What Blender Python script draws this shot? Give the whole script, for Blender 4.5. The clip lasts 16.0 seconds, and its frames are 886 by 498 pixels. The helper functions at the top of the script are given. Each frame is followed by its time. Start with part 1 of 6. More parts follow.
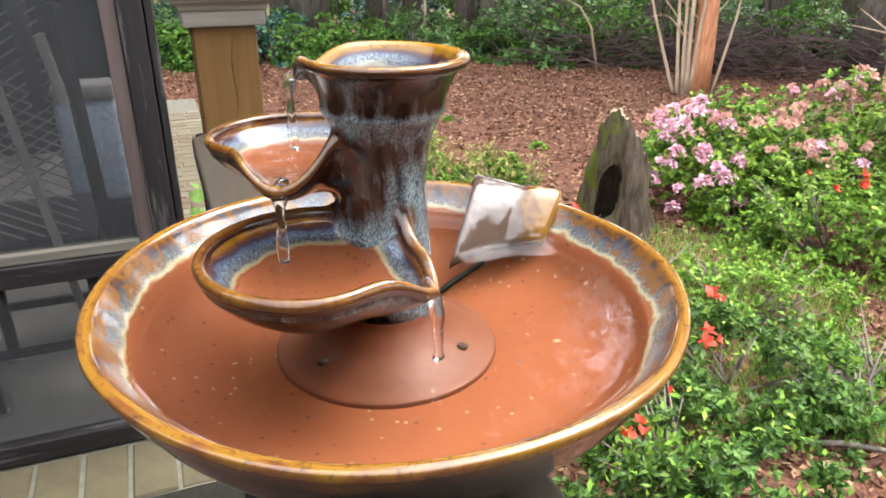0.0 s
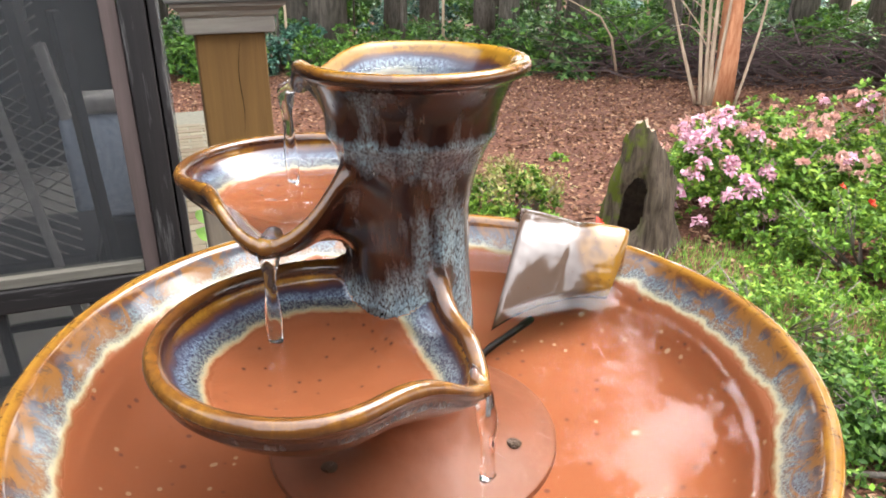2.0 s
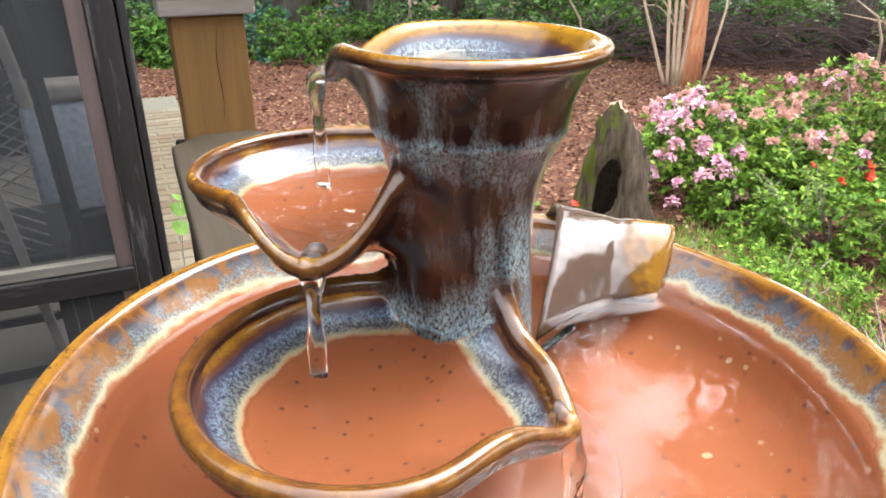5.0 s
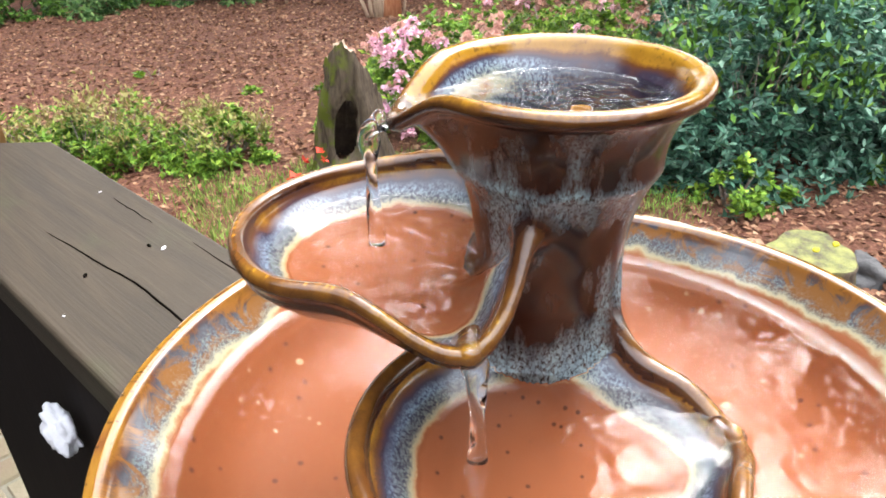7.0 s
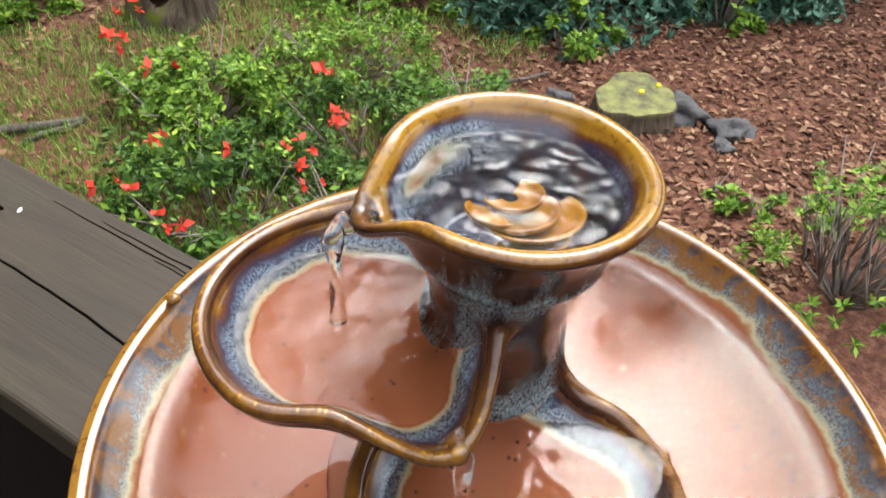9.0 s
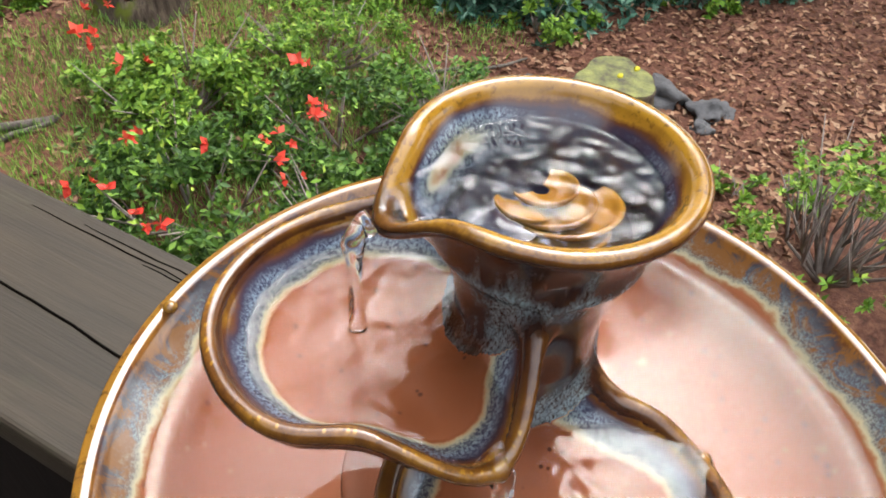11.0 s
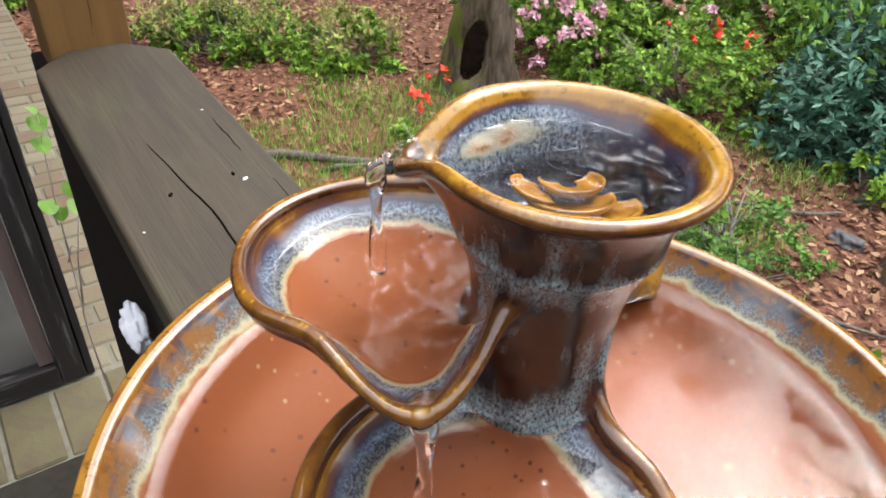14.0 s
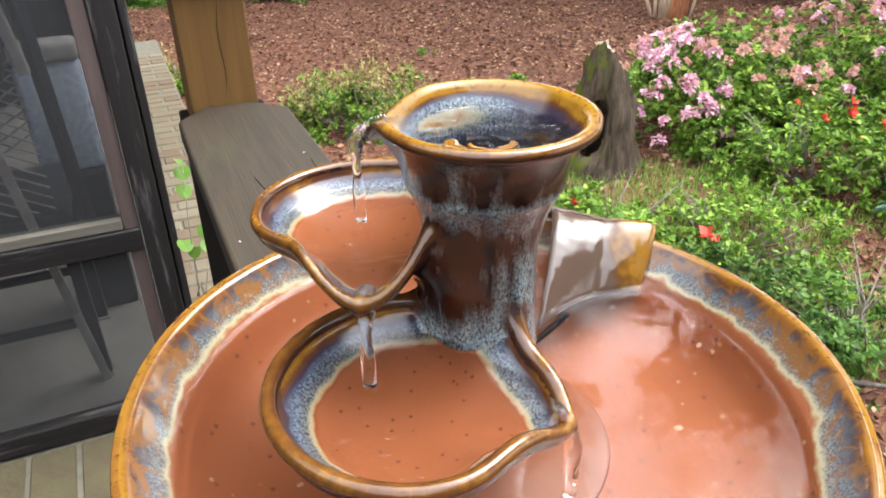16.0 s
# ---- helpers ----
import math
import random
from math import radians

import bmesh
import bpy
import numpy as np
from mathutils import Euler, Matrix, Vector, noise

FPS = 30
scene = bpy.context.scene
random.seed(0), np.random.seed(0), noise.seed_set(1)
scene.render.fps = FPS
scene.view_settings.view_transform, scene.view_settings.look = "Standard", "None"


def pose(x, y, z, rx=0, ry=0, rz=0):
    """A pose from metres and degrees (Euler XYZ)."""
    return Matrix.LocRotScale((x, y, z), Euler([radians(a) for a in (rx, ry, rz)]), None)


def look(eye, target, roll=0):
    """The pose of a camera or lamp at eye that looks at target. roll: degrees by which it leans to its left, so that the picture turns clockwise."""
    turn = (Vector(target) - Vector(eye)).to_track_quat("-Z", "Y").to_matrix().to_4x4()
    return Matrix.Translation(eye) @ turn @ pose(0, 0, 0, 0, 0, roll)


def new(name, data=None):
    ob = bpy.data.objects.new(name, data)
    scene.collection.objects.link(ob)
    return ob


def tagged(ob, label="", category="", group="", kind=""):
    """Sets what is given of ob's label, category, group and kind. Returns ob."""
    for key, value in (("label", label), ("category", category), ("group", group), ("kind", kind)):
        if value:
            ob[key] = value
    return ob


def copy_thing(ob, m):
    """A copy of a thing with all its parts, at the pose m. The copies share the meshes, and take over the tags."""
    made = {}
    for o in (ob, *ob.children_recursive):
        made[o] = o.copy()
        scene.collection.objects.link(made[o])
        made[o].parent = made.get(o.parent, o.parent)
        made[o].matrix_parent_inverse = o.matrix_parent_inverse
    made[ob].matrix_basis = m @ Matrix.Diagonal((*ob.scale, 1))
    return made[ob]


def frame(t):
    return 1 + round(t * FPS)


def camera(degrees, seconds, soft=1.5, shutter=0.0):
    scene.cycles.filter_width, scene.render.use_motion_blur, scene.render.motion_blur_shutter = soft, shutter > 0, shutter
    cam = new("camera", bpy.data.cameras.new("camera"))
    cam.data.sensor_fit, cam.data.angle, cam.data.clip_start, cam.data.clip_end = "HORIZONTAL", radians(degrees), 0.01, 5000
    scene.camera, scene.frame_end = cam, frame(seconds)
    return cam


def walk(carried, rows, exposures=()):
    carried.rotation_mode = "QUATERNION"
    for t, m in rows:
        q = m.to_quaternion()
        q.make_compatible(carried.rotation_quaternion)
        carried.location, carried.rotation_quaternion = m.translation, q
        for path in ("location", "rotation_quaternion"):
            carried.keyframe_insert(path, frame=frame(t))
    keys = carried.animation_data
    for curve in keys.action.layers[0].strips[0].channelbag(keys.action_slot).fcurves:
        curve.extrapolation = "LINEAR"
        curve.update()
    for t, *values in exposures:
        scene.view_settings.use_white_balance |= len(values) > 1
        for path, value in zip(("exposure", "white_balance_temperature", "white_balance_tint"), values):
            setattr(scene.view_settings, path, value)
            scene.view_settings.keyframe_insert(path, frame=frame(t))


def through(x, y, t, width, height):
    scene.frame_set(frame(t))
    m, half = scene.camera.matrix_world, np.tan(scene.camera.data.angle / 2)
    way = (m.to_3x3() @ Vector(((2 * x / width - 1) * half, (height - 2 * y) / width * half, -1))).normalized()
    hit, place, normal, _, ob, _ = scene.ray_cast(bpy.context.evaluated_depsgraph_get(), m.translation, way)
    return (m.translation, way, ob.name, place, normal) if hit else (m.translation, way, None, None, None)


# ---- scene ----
cam = camera(63.31, 16.0, 1.7)
PATH = [
    (0.0, pose(0.0367, -0.4751, 0.2364, 65.642, -0.395, 0.015)),
    (0.5, pose(0.0321, -0.4457, 0.2409, 65.833, -0.307, 0.122)),
    (1.0, pose(0.0266, -0.3987, 0.2312, 66.248, -0.118, 0.349)),
    (1.5, pose(0.0211, -0.3610, 0.2149, 66.821, -0.209, 1.000)),
    (2.0, pose(0.0205, -0.3445, 0.2112, 66.478, -0.022, 1.301)),
    (2.5, pose(0.0135, -0.3272, 0.2041, 66.070, -0.559, 1.800)),
    (3.0, pose(0.0100, -0.3116, 0.2030, 65.956, -0.928, 2.317)),
    (3.5, pose(0.0105, -0.3058, 0.2036, 66.173, -0.099, 2.674)),
    (4.0, pose(0.0092, -0.3021, 0.2023, 65.798, -0.141, 2.221)),
    (4.2, pose(0.0079, -0.3024, 0.2015, 65.785, -0.221, 2.204)),
    (6.3, pose(-0.1219, -0.2528, 0.2239, 61.661, 0.554, -16.433)),
    (6.5, pose(-0.1373, -0.2444, 0.2293, 60.943, 0.454, -19.084)),
    (7.0, pose(-0.1592, -0.2175, 0.2344, 60.319, 0.778, -25.227)),
    (7.5, pose(-0.1802, -0.1822, 0.2393, 59.708, -0.178, -31.098)),
    (8.0, pose(-0.1871, -0.1746, 0.2779, 55.625, -2.135, -35.530)),
    (8.5, pose(-0.1792, -0.1683, 0.3111, 50.766, -3.458, -36.803)),
    (9.0, pose(-0.1766, -0.1479, 0.3214, 47.722, -3.541, -37.676)),
    (9.2, pose(-0.1762, -0.1418, 0.3191, 47.212, -3.109, -37.495)),
    (11.3, pose(-0.1791, -0.1212, 0.3057, 47.337, -3.724, -40.492)),
    (11.5, pose(-0.1806, -0.1238, 0.3041, 48.470, -4.168, -40.373)),
    (12.0, pose(-0.1814, -0.1372, 0.2989, 49.083, -4.495, -37.221)),
    (12.5, pose(-0.1717, -0.1561, 0.2923, 51.033, -4.159, -30.513)),
    (13.0, pose(-0.1401, -0.1822, 0.2975, 52.129, -4.814, -24.373)),
    (13.5, pose(-0.1311, -0.1926, 0.2954, 52.947, -3.631, -18.147)),
    (14.0, pose(-0.1080, -0.2091, 0.2798, 53.841, -2.793, -12.707)),
    (14.5, pose(-0.0873, -0.2410, 0.2766, 55.598, -1.418, -7.653)),
    (15.0, pose(-0.0712, -0.2694, 0.2798, 56.968, -0.572, -5.221)),
    (15.5, pose(-0.0563, -0.3010, 0.2795, 58.594, 0.005, -3.912)),
    (16.0, pose(-0.0409, -0.3352, 0.2787, 60.022, 0.537, -2.825)),
]

EXPOSURE = [(0.0, 3.04), (4.0, 3.10), (7.0, 3.04), (8.0, 2.82), (9.0, 2.36), (11.5, 2.32), (13.0, 2.42), (14.0, 2.60), (16.0, 2.86)]
walk(cam, PATH, EXPOSURE)

# ---------------------------------------------------------------- light
world = bpy.data.worlds.new("sky")
scene.world = world
world.use_nodes = True
wn, wl = world.node_tree.nodes, world.node_tree.links
sky = wn.new("ShaderNodeTexSky")
sky.sky_type = "NISHITA"
sky.sun_disc = False
sky.sun_elevation = radians(54)
sky.sun_rotation = radians(62)
sky.air_density, sky.dust_density, sky.ozone_density = 1.0, 2.0, 1.0
veil = wn.new("ShaderNodeHueSaturation")      # thin high cloud: the sky is almost white
veil.inputs["Saturation"].default_value = 0.22
wl.new(sky.outputs[0], veil.inputs["Color"])
# overcast: the sky brightens smoothly from the horizon to the zenith
way = wn.new("ShaderNodeTexCoord")
split_way = wn.new("ShaderNodeSeparateXYZ")
wl.new(way.outputs["Generated"], split_way.inputs[0])
rise = wn.new("ShaderNodeMapRange")
rise.inputs["From Min"].default_value, rise.inputs["From Max"].default_value = 0.0, 1.0
rise.inputs["To Min"].default_value, rise.inputs["To Max"].default_value = 0.75, 2.45
wl.new(split_way.outputs[2], rise.inputs["Value"])
cloud = wn.new("ShaderNodeMix")
cloud.data_type, cloud.blend_type = "RGBA", "MULTIPLY"
cloud.inputs[0].default_value = 1.0
wl.new(veil.outputs[0], cloud.inputs[6])
wl.new(rise.outputs[0], cloud.inputs[7])
wl.new(cloud.outputs[2], wn["Background"].inputs["Color"])
wn["Background"].inputs["Strength"].default_value = 0.15

sun = bpy.data.lights.new("sun", "SUN")
sun.energy, sun.angle, sun.color = 0.05, radians(50), (1.0, 0.96, 0.9)
new("sun", sun).matrix_basis = look((5.2, 2.75, 8.1), (0, 0, 0))

# ---------------------------------------------------------------- frames of reference
HOUSE = pose(0, 0, 0, 0, 0, 21.4)     # the porch, rail and brick walk share one turn
LANDING, LOWER, GARDEN, RAIL = -1.128, -1.30, -1.83, -0.129


# ---------------------------------------------------------------- material tools
class Nodes:
    def __init__(self, name):
        self.mat = bpy.data.materials.new(name)
        self.mat.use_nodes = True
        self.t = self.mat.node_tree
        self.bsdf = self.t.nodes["Principled BSDF"]
        self.out = self.t.nodes["Material Output"]

    def add(self, kind, **props):
        n = self.t.nodes.new(kind)
        for k, v in props.items():
            if k == "operation":
                n.operation = v
            elif k == "blend":
                n.blend_type = v
            elif k == "data":
                n.data_type = v
            elif k == "attr":
                n.attribute_name = v
        return n

    def put(self, node, key, value):
        s = node.inputs[key]
        if isinstance(value, bpy.types.NodeSocket):
            self.t.links.new(value, s)
        else:
            s.default_value = value
        return node

    def coords(self, kind="Object", scale=(1, 1, 1)):
        c = self.add("ShaderNodeTexCoord")
        m = self.add("ShaderNodeMapping")
        self.t.links.new(c.outputs[kind], m.inputs["Vector"])
        m.inputs["Scale"].default_value = scale
        return m.outputs[0]

    def noise(self, vec, scale, detail=4.0, rough=0.55, distort=0.0):
        n = self.add("ShaderNodeTexNoise")
        self.put(n, "Vector", vec)
        n.inputs["Scale"].default_value = scale
        n.inputs["Detail"].default_value = detail
        n.inputs["Roughness"].default_value = rough
        n.inputs["Distortion"].default_value = distort
        return n.outputs["Fac"]

    def voronoi(self, vec, scale):
        n = self.add("ShaderNodeTexVoronoi")
        self.put(n, "Vector", vec)
        n.inputs["Scale"].default_value = scale
        return n.outputs["Distance"]

    def ramp(self, fac, stops, smooth=False):
        n = self.add("ShaderNodeValToRGB")
        self.put(n, "Fac", fac)
        e = n.color_ramp.elements
        while len(e) < len(stops):
            e.new(0.5)
        for el, (p, c) in zip(e, stops):
            el.position = p
            el.color = (*c, 1) if len(c) == 3 else c
        if smooth:
            n.color_ramp.interpolation = "EASE"
        return n.outputs["Color"]

    def math(self, op, a, b=0.0, clamp=False):
        n = self.add("ShaderNodeMath", operation=op)
        n.use_clamp = clamp
        self.put(n, 0, a)
        self.put(n, 1, b)
        return n.outputs[0]

    def mix(self, fac, a, b, blend="MIX"):
        n = self.add("ShaderNodeMix", data="RGBA", blend=blend)
        self.put(n, 0, fac)
        for k, v in ((6, a), (7, b)):
            if not isinstance(v, bpy.types.NodeSocket):
                v = (*v, 1)
            self.put(n, k, v)
        return n.outputs[2]

    def random(self):
        return self.add("ShaderNodeObjectInfo").outputs["Random"]

    def island(self):
        return self.add("ShaderNodeNewGeometry").outputs["Random Per Island"]

    def attribute(self, name):
        return self.add("ShaderNodeAttribute", attr=name).outputs["Fac"]

    def bump(self, height, strength, distance):
        n = self.add("ShaderNodeBump")
        self.put(n, "Height", height)
        n.inputs["Strength"].default_value = strength
        n.inputs["Distance"].default_value = distance
        self.t.links.new(n.outputs[0], self.bsdf.inputs["Normal"])
        return n.outputs[0]

    def set(self, color=None, rough=None, **other):
        if color is not None:
            if not isinstance(color, bpy.types.NodeSocket):
                color = (*color, 1)
            self.put(self.bsdf, "Base Color", color)
        if rough is not None:
            self.put(self.bsdf, "Roughness", rough)
        for k, v in other.items():
            self.put(self.bsdf, k.replace("_", " "), v)
        return self.mat


TERRA = (0.170, 0.0590, 0.0255)
AMBER = (0.205, 0.104, 0.010)
BOWL_AMBER = (0.145, 0.070, 0.010)
BROWN = (0.0105, 0.0038, 0.0030)
SLATE = (0.066, 0.087, 0.096)
CREAM = (0.24, 0.225, 0.147)


def make_glaze():
    """Dripped stoneware glaze. band: 0 on a lip, rising to 1 on a dish's floor and down the outside; inner: 1 within a dish."""
    n = Nodes("dripped glaze")
    v = n.coords()
    band = n.attribute("band")
    isin = n.math("GREATER_THAN", n.attribute("inner"), 0.5)
    streak = n.noise(n.coords(scale=(1, 1, 0.16)), 110, 5, 0.65)
    fine = n.noise(n.coords(scale=(1, 1, 0.5)), 780, 6, 0.8)
    wave = n.noise(v, 38, 3, 0.5)
    shift = n.math("MULTIPLY", n.math("SUBTRACT", wave, 0.5), 0.30)
    grainy = n.math("MULTIPLY", n.math("SUBTRACT", fine, 0.5), 0.10)
    b = n.math("ADD", n.math("ADD", band, shift), grainy)
    inside = n.ramp(b, [(0.0, AMBER), (0.12, (0.200, 0.096, 0.010)), (0.19, (0.066, 0.024, 0.008)), (0.27, (0.024, 0.018, 0.028)), (0.38, (0.105, 0.135, 0.165)),
                        (0.50, (0.115, 0.140, 0.135)), (0.56, CREAM), (0.595, (0.26, 0.17, 0.09)), (0.62, TERRA)])
    # salt-and-pepper crystals in the slate zone
    pepper = n.ramp(fine, [(0.45, (0, 0, 0)), (0.55, (1, 1, 1))])
    zone = n.ramp(b, [(0.2, (0, 0, 0)), (0.34, (1, 1, 1)), (0.5, (1, 1, 1)), (0.56, (0, 0, 0))])
    inside = n.mix(n.math("MULTIPLY", n.math("SUBTRACT", 1.0, pepper), n.math("MULTIPLY", zone, 0.92)), inside, (0.020, 0.018, 0.036))
    # iron specks on the bare clay
    speck = n.ramp(n.voronoi(v, 125), [(0.10, (1, 1, 1)), (0.17, (0, 0, 0))])
    clay = n.ramp(b, [(0.62, (0, 0, 0)), (0.66, (1, 1, 1))])
    stain = n.ramp(streak, [(0.42, (0, 0, 0)), (0.62, (1, 1, 1))])
    inside = n.mix(n.math("MULTIPLY", stain, n.ramp(b, [(0.0, (0.22, 0.22, 0.22)), (0.2, (0.3, 0.3, 0.3)), (0.3, (0, 0, 0))])), inside, (0.0675, 0.024, 0.006))
    inside = n.mix(n.math("MULTIPLY", n.math("MULTIPLY", speck, clay), 0.8), inside, (0.0525, 0.0225, 0.015))
    # outside of the wall
    lipside = n.ramp(b, [(0.0, AMBER), (0.13, (0.105, 0.042, 0.0075)), (0.28, BROWN)])
    lipside = n.mix(n.math("MULTIPLY", n.ramp(streak, [(0.42, (0, 0, 0)), (0.56, (1, 1, 1))]), 0.5), lipside, (0.045, 0.015, 0.006))
    slow = n.noise(n.coords(scale=(1, 1, 0.4)), 30, 4, 0.6)
    slow = n.math("ADD", n.math("MULTIPLY", slow, 0.85), n.math("ADD", -0.06, n.math("MULTIPLY", n.attribute("drip"), 0.32)))
    patch = n.ramp(n.math("ADD", n.math("MULTIPLY", slow, 0.75), n.math("MULTIPLY", streak, 0.45)), [(0.50, (0, 0, 0)), (0.70, (1, 1, 1))])
    crystal = n.ramp(fine, [(0.41, (0, 0, 0)), (0.55, (1, 1, 1))])
    blue = n.mix(streak, (0.045, 0.070, 0.105), (0.21, 0.27, 0.26))
    low = n.ramp(b, [(0.34, (0, 0, 0)), (0.6, (1, 1, 1))])
    body = n.mix(n.math("MULTIPLY", n.math("MULTIPLY", patch, crystal), low), lipside, blue)
    rust = n.ramp(n.noise(v, 30, 4, 0.6), [(0.5, (0, 0, 0)), (0.75, (1, 1, 1))])
    body = n.mix(n.math("MULTIPLY", rust, 0.35), body, (0.036, 0.0085, 0.0045))
    color = n.mix(isin, body, inside)
    lip = n.ramp(band, [(0.05, (1, 1, 1)), (0.24, (0, 0, 0))])
    burnt = n.ramp(n.noise(v, 230, 4, 0.7), [(0.55, (0, 0, 0)), (0.66, (1, 1, 1))])
    color = n.mix(n.math("MULTIPLY", n.math("MULTIPLY", burnt, lip), 0.6), color, (0.03, 0.01125, 0.0045))
    rough = n.math("ADD", n.math("ADD", n.math("SUBTRACT", 0.085, n.math("MULTIPLY", isin, 0.04)), n.math("MULTIPLY", n.math("MULTIPLY", clay, isin), 0.25)), n.math("MULTIPLY", n.math("MULTIPLY", patch, n.math("SUBTRACT", 1.0, isin)), 0.10))
    throwing = n.math("MULTIPLY", n.noise(n.coords(scale=(0.06, 0.06, 1.0)), 150, 2, 0.5), 0.25)
    throwing = n.math("MULTIPLY", throwing, n.math("SUBTRACT", 1.0, isin))
    n.bump(n.math("ADD", n.math("ADD", n.math("MULTIPLY", wave, 1.0), throwing), n.math("MULTIPLY", fine, 0.22)), 0.085, 0.003)
    dry = n.math("SUBTRACT", 1.0, n.math("MULTIPLY", clay, isin))
    return n.set(color, rough, IOR=1.48, Specular_IOR_Level=n.math("ADD", 0.04, n.math("MULTIPLY", dry, 0.46)))


def make_bowl_glaze():
    """The big bowl: amber lip, slate and cream band with a wavy lower edge, then bare red clay."""
    n = Nodes("bowl glaze")
    v = n.coords()
    band = n.attribute("band")
    fine = n.noise(v, 560, 6, 0.8)
    wave = n.noise(v, 34, 4, 0.55)
    big = n.noise(v, 15, 2, 0.5)
    shift = n.math("MULTIPLY", n.math("SUBTRACT", wave, 0.5), 0.42)
    shift2 = n.math("MULTIPLY", n.math("SUBTRACT", big, 0.5), 0.38)
    b = n.math("ADD", n.math("ADD", band, n.math("ADD", shift, shift2)), n.math("MULTIPLY", n.math("SUBTRACT", fine, 0.5), 0.07))
    inside = n.ramp(b, [(0.0, BOWL_AMBER), (0.07, (0.120, 0.052, 0.008)), (0.14, (0.070, 0.026, 0.009)), (0.22, (0.034, 0.031, 0.036)), (0.40, (0.085, 0.105, 0.115)),
                        (0.50, (0.135, 0.145, 0.125)), (0.57, (0.255, 0.2175, 0.132)), (0.61, (0.195, 0.105, 0.0525)), (0.64, TERRA)])
    pepper = n.ramp(fine, [(0.46, (1, 1, 1)), (0.55, (0, 0, 0))])
    zone = n.ramp(b, [(0.22, (0, 0, 0)), (0.32, (1, 1, 1)), (0.48, (1, 1, 1)), (0.55, (0, 0, 0))])
    inside = n.mix(n.math("MULTIPLY", pepper, n.math("MULTIPLY", zone, 0.8)), inside, (0.045, 0.033, 0.0375))
    mott = n.noise(v, 42, 5, 0.7, 0.8)
    warm = n.ramp(mott, [(0.455, (0, 0, 0)), (0.55, (1, 1, 1))])
    inside = n.mix(n.math("MULTIPLY", warm, n.ramp(b, [(0.03, (0, 0, 0)), (0.12, (0.9, 0.9, 0.9)), (0.44, (0.8, 0.8, 0.8)), (0.54, (0, 0, 0))])), inside, (0.1275, 0.054, 0.012))
    chalk = n.ramp(n.noise(v, 170, 4, 0.7), [(0.55, (0, 0, 0)), (0.66, (1, 1, 1))])
    inside = n.mix(n.math("MULTIPLY", chalk, n.ramp(b, [(0.25, (0, 0, 0)), (0.36, (0.35, 0.35, 0.35)), (0.52, (0.45, 0.45, 0.45)), (0.58, (0, 0, 0))])), inside, (0.165, 0.162, 0.123))
    clay = n.ramp(b, [(0.62, (0, 0, 0)), (0.66, (1, 1, 1))])
    dark = n.ramp(n.voronoi(v, 75), [(0.09, (1, 1, 1)), (0.16, (0, 0, 0))])
    pale = n.ramp(n.voronoi(n.coords(scale=(1.0, 1.25, 1.0)), 26), [(0.065, (1, 1, 1)), (0.09, (0, 0, 0))])
    sel = n.ramp(n.noise(v, 14, 1, 0.5), [(0.44, (0, 0, 0)), (0.48, (1, 1, 1))])
    inside = n.mix(n.math("MULTIPLY", n.math("MULTIPLY", dark, clay), 0.85), inside, (0.075, 0.03, 0.0225))
    inside = n.mix(n.math("MULTIPLY", n.math("MULTIPLY", pale, clay), n.math("MULTIPLY", sel, 0.7)), inside, (0.3, 0.255, 0.165))
    crumb = n.ramp(n.voronoi(n.coords(scale=(1.2, 1.0, 1.0)), 80), [(0.10, (1, 1, 1)), (0.16, (0, 0, 0))])
    sel2 = n.ramp(n.noise(v, 23, 1, 0.5), [(0.50, (0, 0, 0)), (0.54, (1, 1, 1))])
    inside = n.mix(n.math("MULTIPLY", n.math("MULTIPLY", crumb, clay), n.math("MULTIPLY", sel2, 0.6)), inside, (0.3, 0.2475, 0.1575))
    cloud = n.noise(v, 11, 3, 0.6)
    inside = n.mix(n.math("MULTIPLY", clay, n.ramp(cloud, [(0.35, (0, 0, 0)), (0.75, (0.4, 0.4, 0.4))])), inside, (0.135, 0.051, 0.027))
    lipside = n.ramp(n.math("MULTIPLY", b, -1.0), [(0.0, BOWL_AMBER), (0.10, (0.09, 0.033, 0.0105)), (0.25, BROWN)])
    body = n.mix(n.ramp(n.noise(v, 18, 4, 0.6), [(0.5, (0, 0, 0)), (0.8, (0.5, 0.5, 0.5))]), lipside, (0.075, 0.0225, 0.009))
    color = n.mix(n.math("GREATER_THAN", band, -0.001), body, inside)
    lip = n.ramp(n.math("ABSOLUTE", band), [(0.05, (1, 1, 1)), (0.24, (0, 0, 0))])
    burnt = n.ramp(n.noise(v, 200, 4, 0.7), [(0.55, (0, 0, 0)), (0.66, (1, 1, 1))])
    color = n.mix(n.math("MULTIPLY", n.math("MULTIPLY", burnt, lip), 0.75), color, (0.03, 0.01125, 0.0045))
    rough = n.math("ADD", 0.045, n.math("MULTIPLY", clay, 0.35))
    n.bump(n.math("ADD", n.math("MULTIPLY", wave, 0.5), n.math("MULTIPLY", fine, 0.12)), 0.05, 0.003)
    dry = n.math("SUBTRACT", 1.0, n.math("MULTIPLY", clay, 1.0))
    return n.set(color, rough, IOR=1.50, Coat_Weight=0.0, Coat_Roughness=0.02, Specular_IOR_Level=n.math("ADD", 0.04, n.math("MULTIPLY", dry, 0.46)))


